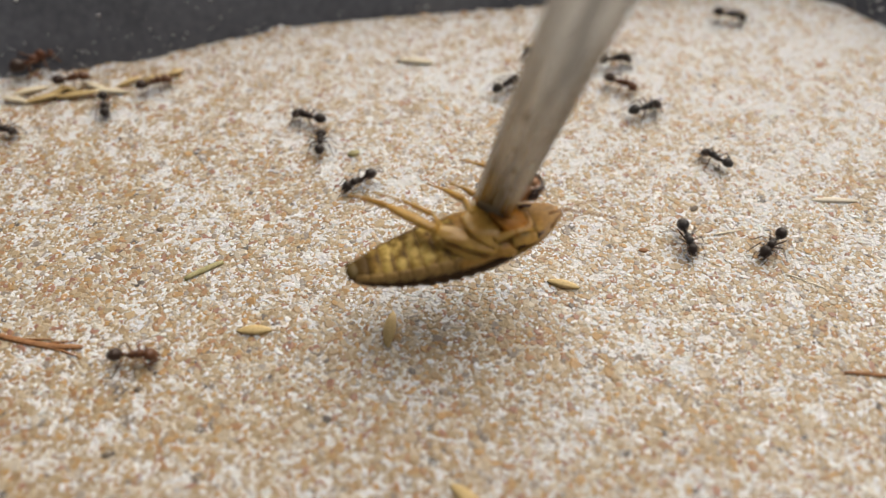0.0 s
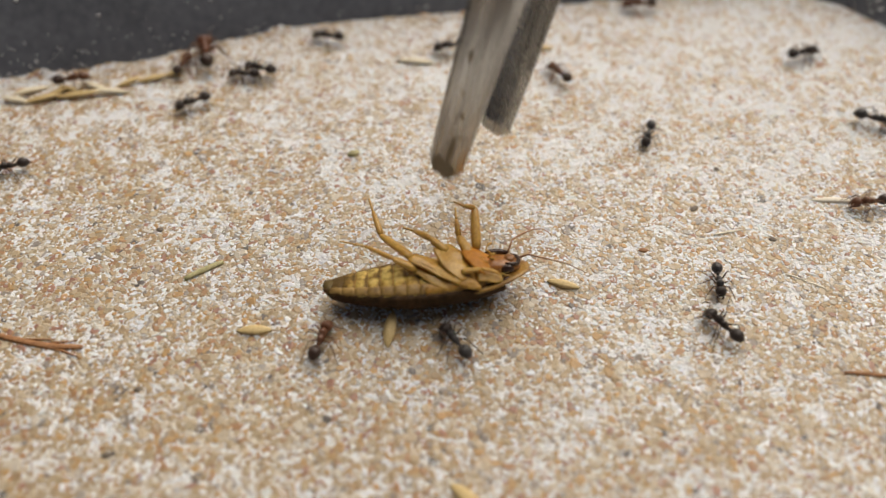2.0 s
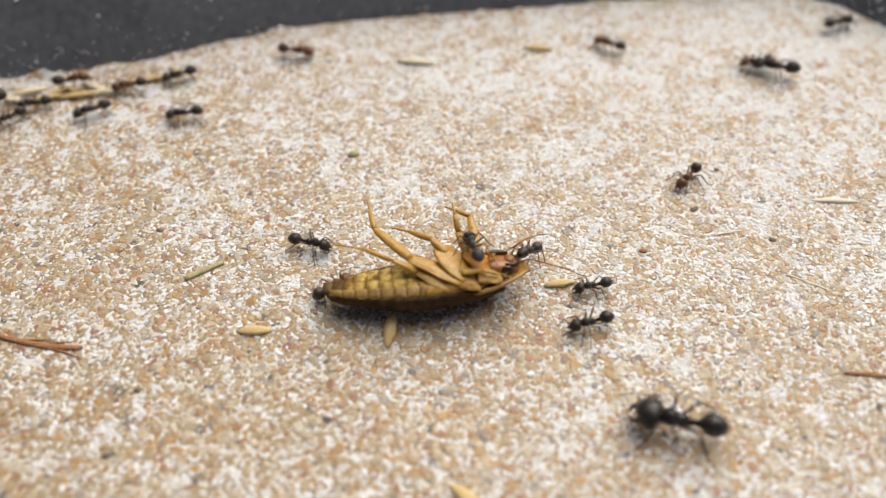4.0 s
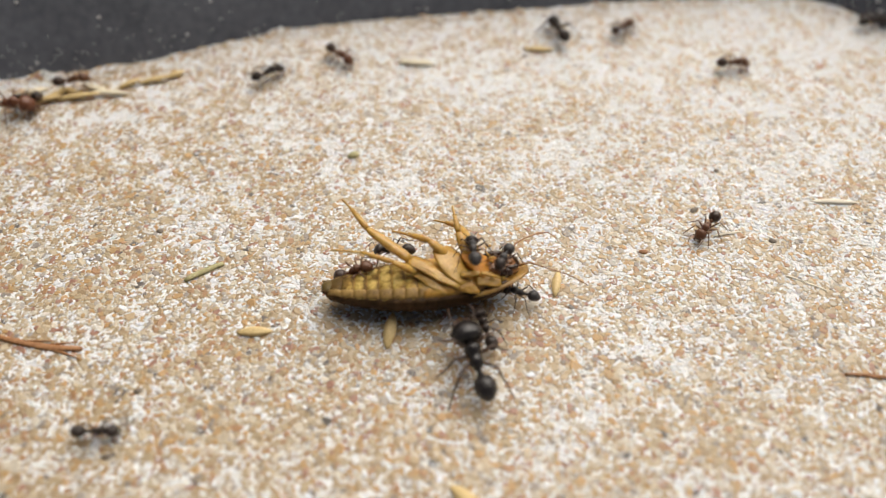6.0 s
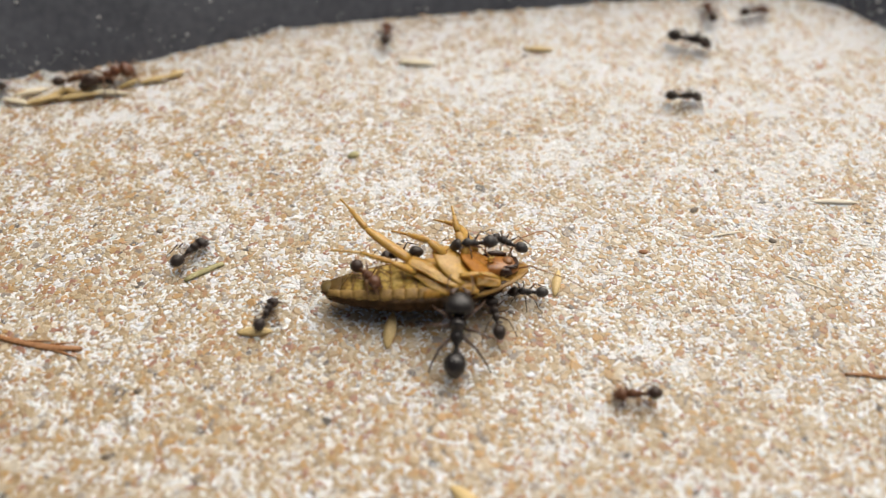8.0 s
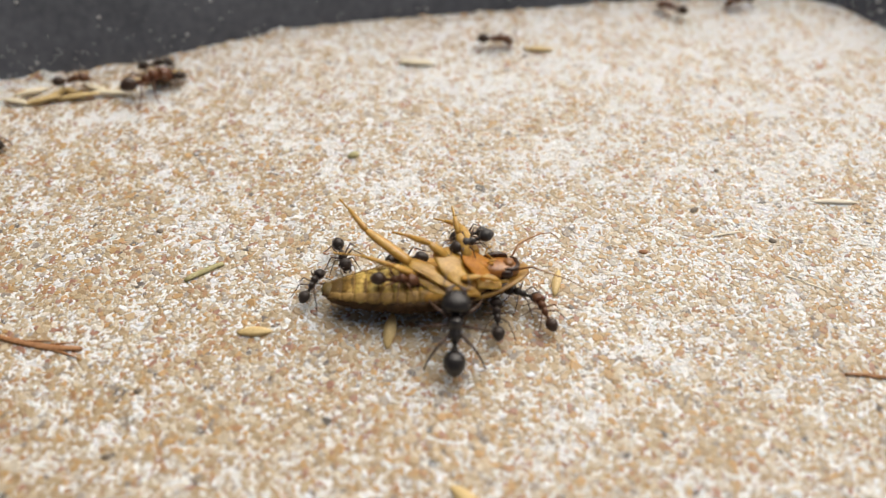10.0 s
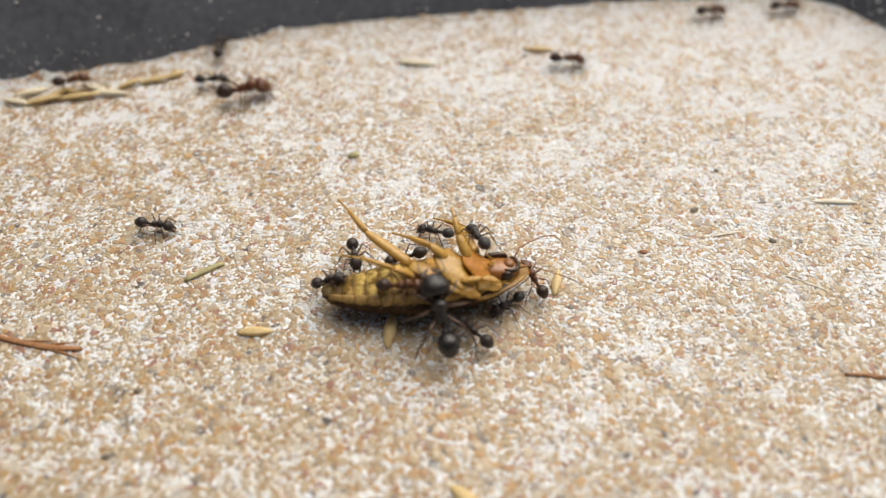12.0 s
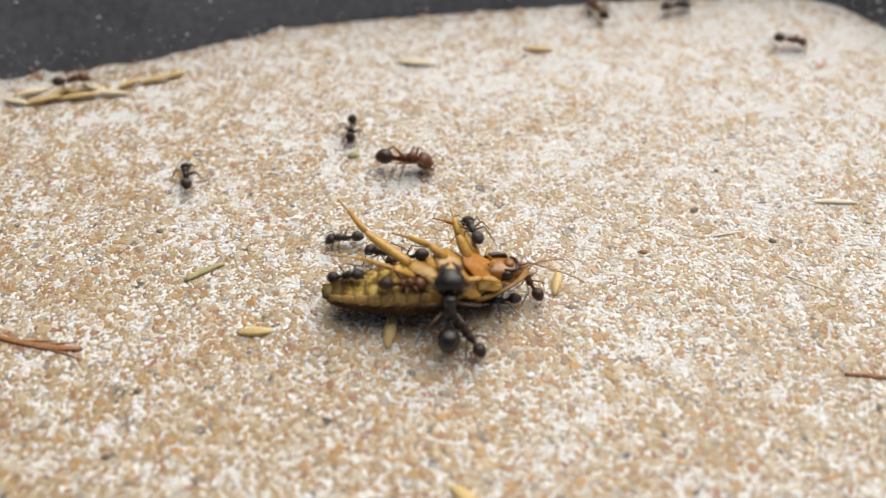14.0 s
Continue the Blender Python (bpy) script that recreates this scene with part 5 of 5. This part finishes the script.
    go(ants[18], [
        (0, -66.7, 17.3, 0.0, 0, -17), (9, -66.0, 17.3, 0.0, 0, -17), (9.8, -60.1, 17.3, 0.0, 0, -18),
        (10.5, -56.2, 15.3, 0.0, 0, -33), (11, -51.4, 10.5, 0.0, 0, -36), (11.5, -44.3, 5.4, 0.0, 0, 37),
        (12, -33.8, 3.0, 0.0, 0, -7), (12.3, -33.4, 1.1, 0.0, 0, -46), (12.5, -33.7, -0.1, 0.0, 0, -62),
        (12.7, -32.0, -1.0, 0.0, 0, -8), (13, -29.7, -0.7, 0.0, 0, 22), (13.5, -28.5, 4.7, 0.0, 0, 82),
        (13.7, -30.1, 7.6, 0.0, 0, 99), (14, -31.8, 10.9, 0.0, 0, 105),
    ])
    go(ants[19], [
        (0, 56.9, 52.4, 0.0, 0, 180), (1.5, 46.1, 50.4, 0.0, 0, 190), (2, 30.3, 47.1, 0.0, 0, 178),
        (2.5, 11.1, 45.5, 0.0, 0, 171), (3, -11.6, 42.4, 0.0, 0, 171), (3.2, -20.7, 39.0, 0.0, 0, 183),
        (3.47, -20.9, 37.8, 0.0, 0, 240), (3.73, -21.1, 36.7, 0.0, 0, 297), (4, -21.3, 35.6, 0.0, 0, 354),
        (5, -17.9, 36.6, 0.0, 0, 366), (5.5, -15.9, 37.8, 0.0, 0, 378), (6, -14.9, 35.0, 0.0, 0, 319),
        (6.5, -14.7, 33.6, 0.0, 0, 374), (7, -11.5, 34.0, 0.0, 0, 378), (7.5, -8.5, 36.7, 0.0, 0, 409),
        (8, -8.4, 39.8, 0.0, 0, 450), (8.2, -8.4, 39.5, 0.0, 0, 455), (8.7, -4.4, 39.1, 0.0, 0, 402),
        (9.2, -0.3, 38.8, 0.0, 0, 348), (10.5, 11.9, 37.5, 0.0, 0, 369), (11, 13.8, 35.5, 0.0, 0, 329),
        (11.5, 14.2, 33.8, 0.0, 0, 402), (12, 17.8, 33.9, 0.0, 0, 360), (12.5, 22.1, 34.5, 0.0, 0, 385),
        (13, 23.8, 37.1, 0.0, 0, 419), (13.5, 24.2, 42.3, 0.0, 0, 442), (14, 23.7, 45.8, 0.0, 0, 475),
    ])
    go(ants[20], [
        (0, 62.0, 0.8, 0.0, 0, 180), (1.5, 60.3, 6.1, 0.0, 0, 177), (2, 51.3, 6.4, 0.0, 0, 184),
        (2.5, 46.1, 7.2, 0.0, 0, 160), (3, 39.9, 8.3, 0.0, 0, 152), (3.2, 37.2, 10.6, 0.0, 0, 153),
        (4, 30.4, 10.7, 0.0, 0, 227), (5, 33.1, 8.1, 0.0, 0, 271), (5.5, 32.8, 6.6, 0.0, 0, 248),
        (6, 31.0, 2.8, 0.0, 0, 229), (6.5, 28.6, -1.1, 0.0, 0, 213), (7, 25.9, -8.6, 0.0, 0, 259),
        (7.3, 26.3, -12.1, 0.0, 0, 303), (7.5, 26.5, -16.1, 0.0, 0, 278), (7.6, 24.6, -17.2, 0.0, 0, 235),
        (7.7, 22.7, -18.3, 0.0, 0, 193), (8, 19.3, -18.9, 0.0, 0, 181), (8.2, 16.4, -19.0, 0.0, 0, 178),
        (9.2, 12.9, -13.8, 0.0, 0, 113), (10.5, 9.4, -7.8, 0.7, 19, 113), (11, 9.0, -7.2, 0.8, 26, 116),
        (11.5, 9.3, -6.1, 1.2, 42, 119), (12, 9.6, -5.1, 1.1, 30, 126), (12.5, 9.6, -5.2, 1.1, 30, 137),
        (13, 9.5, -5.2, 1.2, 38, 137), (13.5, 9.1, -5.5, 1.2, 37, 140), (14, 8.9, -5.4, 1.2, 39, 132),
    ])
    go(ants[21], [
        (0, 77.2, 34.0, 0.0, 0, 180), (2.5, 69.8, 31.6, 0.0, 0, 175), (3, 59.1, 33.7, 0.0, 0, 153),
        (3.2, 55.2, 37.1, 0.0, 0, 148), (4.2, 43.0, 32.6, 0.0, 0, 184), (5, 39.3, 33.5, 0.0, 0, 150),
        (5.1, 39.6, 33.5, 0.0, 0, 103), (5.2, 39.8, 33.6, 0.0, 0, 56), (5.3, 40.1, 33.7, 0.0, 0, 9),
        (5.5, 40.8, 33.5, 0.0, 0, 5), (6, 41.3, 33.0, 0.0, 0, 6), (6.5, 41.7, 33.9, 0.0, 0, 31),
        (7, 41.9, 36.0, 0.0, 0, 77), (7.5, 40.1, 37.8, 0.0, 0, 111), (8, 40.7, 45.3, 0.0, 0, 93),
        (8.75, 38.8, 47.2, 0.0, 0, 144), (9.5, 37.0, 49.0, 0.0, 0, 195), (10, 35.2, 46.5, 0.0, 0, 145),
        (10.5, 33.4, 44.0, 0.0, 0, 94), (11, 39.1, 46.4, 0.0, 0, 37), (11.6, 46.9, 48.3, 0.0, 0, 12),
        (12, 52.7, 47.0, 0.0, 0, 9), (12.5, 53.9, 46.8, 0.0, 0, 11), (13, 51.9, 46.6, 0.0, 0, 70),
        (14, 57.3, 56.6, 0.0, 0, 35),
    ])
    go(ants[22], [
        (0, 77.6, 28.4, 0.0, 0, 180), (2.7, 67.8, 28.4, 0.0, 0, 180), (3, 61.5, 29.7, 0.0, 0, 176),
        (3.2, 57.6, 29.7, 0.0, 0, 167), (4.2, 45.5, 32.1, 0.0, 0, 161), (5.3, 34.2, 33.8, 0.0, 0, 154),
        (5.5, 27.1, 36.0, 0.0, 0, 139), (6, 17.1, 40.6, 0.0, 0, 107), (6.3, 16.4, 42.8, 0.0, 0, 102),
        (6.5, 17.8, 44.7, 0.0, 0, 31), (7, 24.7, 45.0, 0.0, 0, 16), (7.5, 27.8, 43.7, 0.0, 0, 29),
        (8, 36.0, 38.0, 0.0, 0, -16), (8.2, 39.6, 36.3, 0.0, 0, -9), (9, 56.0, 32.7, 0.0, 0, -14),
        (9.6, 70.2, 26.6, 0.0, 0, -14), (14, 77.3, 25.4, 0.0, 0, -14),
    ])
    go(ants[23], [
        (0, 54.7, -16.1, 0.0, 0, 180), (2.2, 53.8, -16.7, 0.0, 0, 180), (3, 46.8, -17.8, 0.0, 0, 174),
        (3.2, 42.2, -18.4, 0.0, 0, 170), (4.2, 18.2, -22.6, 0.0, 0, 166), (5, 5.0, -18.8, 0.0, 0, 115),
        (5.3, 3.9, -17.6, 0.5, 7, 112), (5.5, 3.5, -17.2, 0.7, 9, 114), (6, 3.2, -15.9, 0.7, 9, 107),
        (6.5, 1.9, -14.4, 0.8, 10, 109), (7, 0.9, -14.4, 0.8, 11, 109), (7.5, 1.2, -13.4, 1.1, 21, 89),
        (8, 1.5, -12.6, 1.5, 29, 85), (10.5, 1.0, -12.3, 2.0, 33, 91), (11, 0.4, -11.7, 2.3, 32, 98),
        (11.5, -0.3, -11.3, 2.5, 35, 106), (12, -0.5, -10.8, 2.7, 36, 107), (12.5, -0.7, -10.4, 2.8, 37, 104),
        (13, 0.1, -10.2, 2.8, 38, 95), (14, 0.7, -10.1, 2.8, 39, 88),
    ])
    # the roach is lowered, laid on its back and let go; later the ants tug at it
    walk(roach, [(t, pose(x * MM, y * MM, z * MM, roll, -p, h)) for t, x, y, z, roll, p, h in [
        (0.0, 1.4, -6.8, 9.5, -4, 6, 15.5), (0.2, -0.7, -6.5, 8.5, 2, 7, 18), (0.4, -3.1, -7.9, 5.4, 10, 10, 18), (0.5, -2.7, -8.2, 4.6, 12, 10, 17),
        (0.6, -2.5, -8.4, 3.9, 12, 7, 12), (1.0, -2.2, -7.4, 2.9, 10, 2, 5), (1.5, -1.7, -5.8, 2.7, -16, 1, 5.5), (2.0, -1.5, -6.3, 2.7, -26, 1, 6),
        (3.2, -1.5, -6.5, 2.7, -27, 1, 7), (5.3, -1.6, -6.3, 2.7, -23, 1, 5.5), (8.2, -1.7, -6.3, 2.7, -21, 1, 5.5), (10.3, -1.6, -6.5, 2.7, -17, 1, 6), (14.0, -1.6, -6.6, 2.7, -15, 1, 6.5)]])
    for leg, pieces, swings in zip(roach_legs, shins, (  # turns of the thigh, then of the shin
            [(0.0, -25, -5, -12, 18), (0.5, 10, -10, 18, -6), (1.0, -20, 0, 12, -66), (1.5, -45, -5, 54, -90), (2.0, -25, -15, 42, -10), (3.0, -10, -15, 18, -24), (5.5, 0, 0, 0, 0), (14.0, 0, 1, 0, 1)],
            [(0.0, -40, -60, -30, 40), (0.5, -40, -60, -30, 40), (1.0, 0, -50, 0, 45), (1.5, 15, -30, 10, 20), (2.0, 15, -20, -10, 6), (3.0, 15, -20, 15, 12), (5.5, 0, 0, 0, 0), (14.0, 0, 0, 0, 0)],
            [(0.0, -75, -40, 24, 30), (0.5, -75, -40, 30, 12), (1.0, -60, -30, 30, 0), (2.0, -25, 0, 30, -18), (3.0, -35, -8, 40, 8), (5.5, 0, 0, 0, 0), (14.0, 0, 0, 0, 0)],
            [(0.0, -40, 10, 6, 36), (1.0, -40, 10, 6, 36), (2.0, -30, 0, 48, -30), (3.0, -15, 0, 48, 0), (5.5, 0, 0, 0, 0), (14.0, 0, 2, 0, 0)],
            [(0.0, -20, 0, 10, 20), (1.0, -20, 0, 10, 20), (2.0, 20, 0, 42, 30), (3.0, 15, -5, -12, 12), (5.5, -22, 18, 0, 0), (14.0, -22, 18, 0, 0)],
            [(0.0, 0, 8, 0, 0), (1.0, 0, 0, 0, 0), (14.0, 0, 0, 0, 0)])):
        at = leg.location.copy()
        walk(leg, [(t, Matrix.Translation(at) @ pose(0, 0, 0, a, 0, b)) for t, a, b, c, d in swings])
        for piece in pieces:
            bend = piece.location.copy()
            walk(piece, [(t, Matrix.Translation(bend) @ pose(0, 0, 0, c, 0, d)) for t, a, b, c, d in swings])
    for feeler, swings in ((feeler_near, [(0, 0), (1.5, 0), (2, 8), (5.5, 0), (7, 5), (8, -2), (14, 3)]), (feeler_far, [(0, -20), (2, 10), (3, 4), (8, 6), (10.5, 0), (11.5, -6), (12, 0), (13, 1), (13.5, -10), (14, -18)])):
        walk(feeler, [(t, pose(0, 0, 0, 0, 0, a)) for t, a in swings])

    # the neck is bent back in the jaws
    walk(roach_head, [(t, pose(0, y * MM, z * MM)) for t, y, z in ((0.0, 2.0, 2.0), (0.2, 2.0, 2.0), (0.5, 1.2, 1.0), (1.0, 0.0, 0.0), (14.0, 0.0, 0.0))])

    # the tweezers: tip, direction of the arms, and how far the jaws stand open
    def held(x, y, z, ax, ay, az, twist):
        up = Vector((ax, ay, az)).normalized()
        across = Vector((0.40, 0.88, -0.20)).lerp(Vector((0.524, 0.816, -0.24)), twist)
        across = (across - up * across.dot(up)).normalized()
        side = across.cross(up)
        return Matrix.Translation((x * MM, y * MM, z * MM)) @ Matrix((side, across, up)).transposed().to_4x4()

    hold = [  # ..., opening, twist of the hand
        (0.0, 4.7, -4.4, 11.6, 0.217, -0.085, 0.973, 3.2, 0.0), (0.2, 2.6, -6.2, 11.6, 0.263, -0.034, 0.964, 3.2, 0.0), (0.4, 0.5, -8.0, 9.3, 0.289, 0.060, 0.955, 3.5, 0.1),
        (0.5, 1.2, -8.6, 9.6, 0.248, 0.088, 0.965, 3.9, 0.2), (0.6, 1.2, -8.8, 8.3, 0.252, 0.116, 0.961, 4.6, 0.45), (1.0, 1.8, -8.2, 5.9, 0.234, 0.143, 0.962, 7.6, 1.0),
        (1.5, 2.4, -5.9, 5.8, 0.211, 0.103, 0.972, 10.0, 1.0), (1.7, 1.8, -3.3, 6.5, 0.22, 0.11, 0.968, 10.4, 1.0), (2.0, 0.2, 3.8, 9.0, 0.234, 0.132, 0.963, 10.6, 1.0),
        (2.2, -1.5, 10.0, 20.0, 0.24, 0.13, 0.96, 10.6, 1.0), (2.5, -3.0, 18.0, 50.0, 0.25, 0.13, 0.96, 10.6, 1.0), (3.2, -3.0, 30.0, 130.0, 0.25, 0.13, 0.96, 10.6, 1.0),
        (14.0, -3.0, 30.0, 132.0, 0.25, 0.13, 0.96, 10.6, 1.0)]
    walk(tweezers, [(r[0], held(*r[1:7], r[8])) for r in hold])
    walk(rear_arm, [(r[0], pose(0, r[7] * 0.3 * MM, 0.1125, math.degrees(math.atan(r[7] * 0.7 / 112.5)))) for r in hold])

    # a husk nudged aside by an ant
    walk(loose_seed, [(t, pose(x * MM, y * MM, 0.17 * MM, 0, 0, a)) for t, x, y, a in [(0.0, 13.4, -5.1, -16), (3.2, 13.4, -5.1, -16), (4.2, 12.9, -4.9, 20), (5.3, 12.7, -4.8, 78), (14.0, 12.7, -4.7, 76)]])


motions()
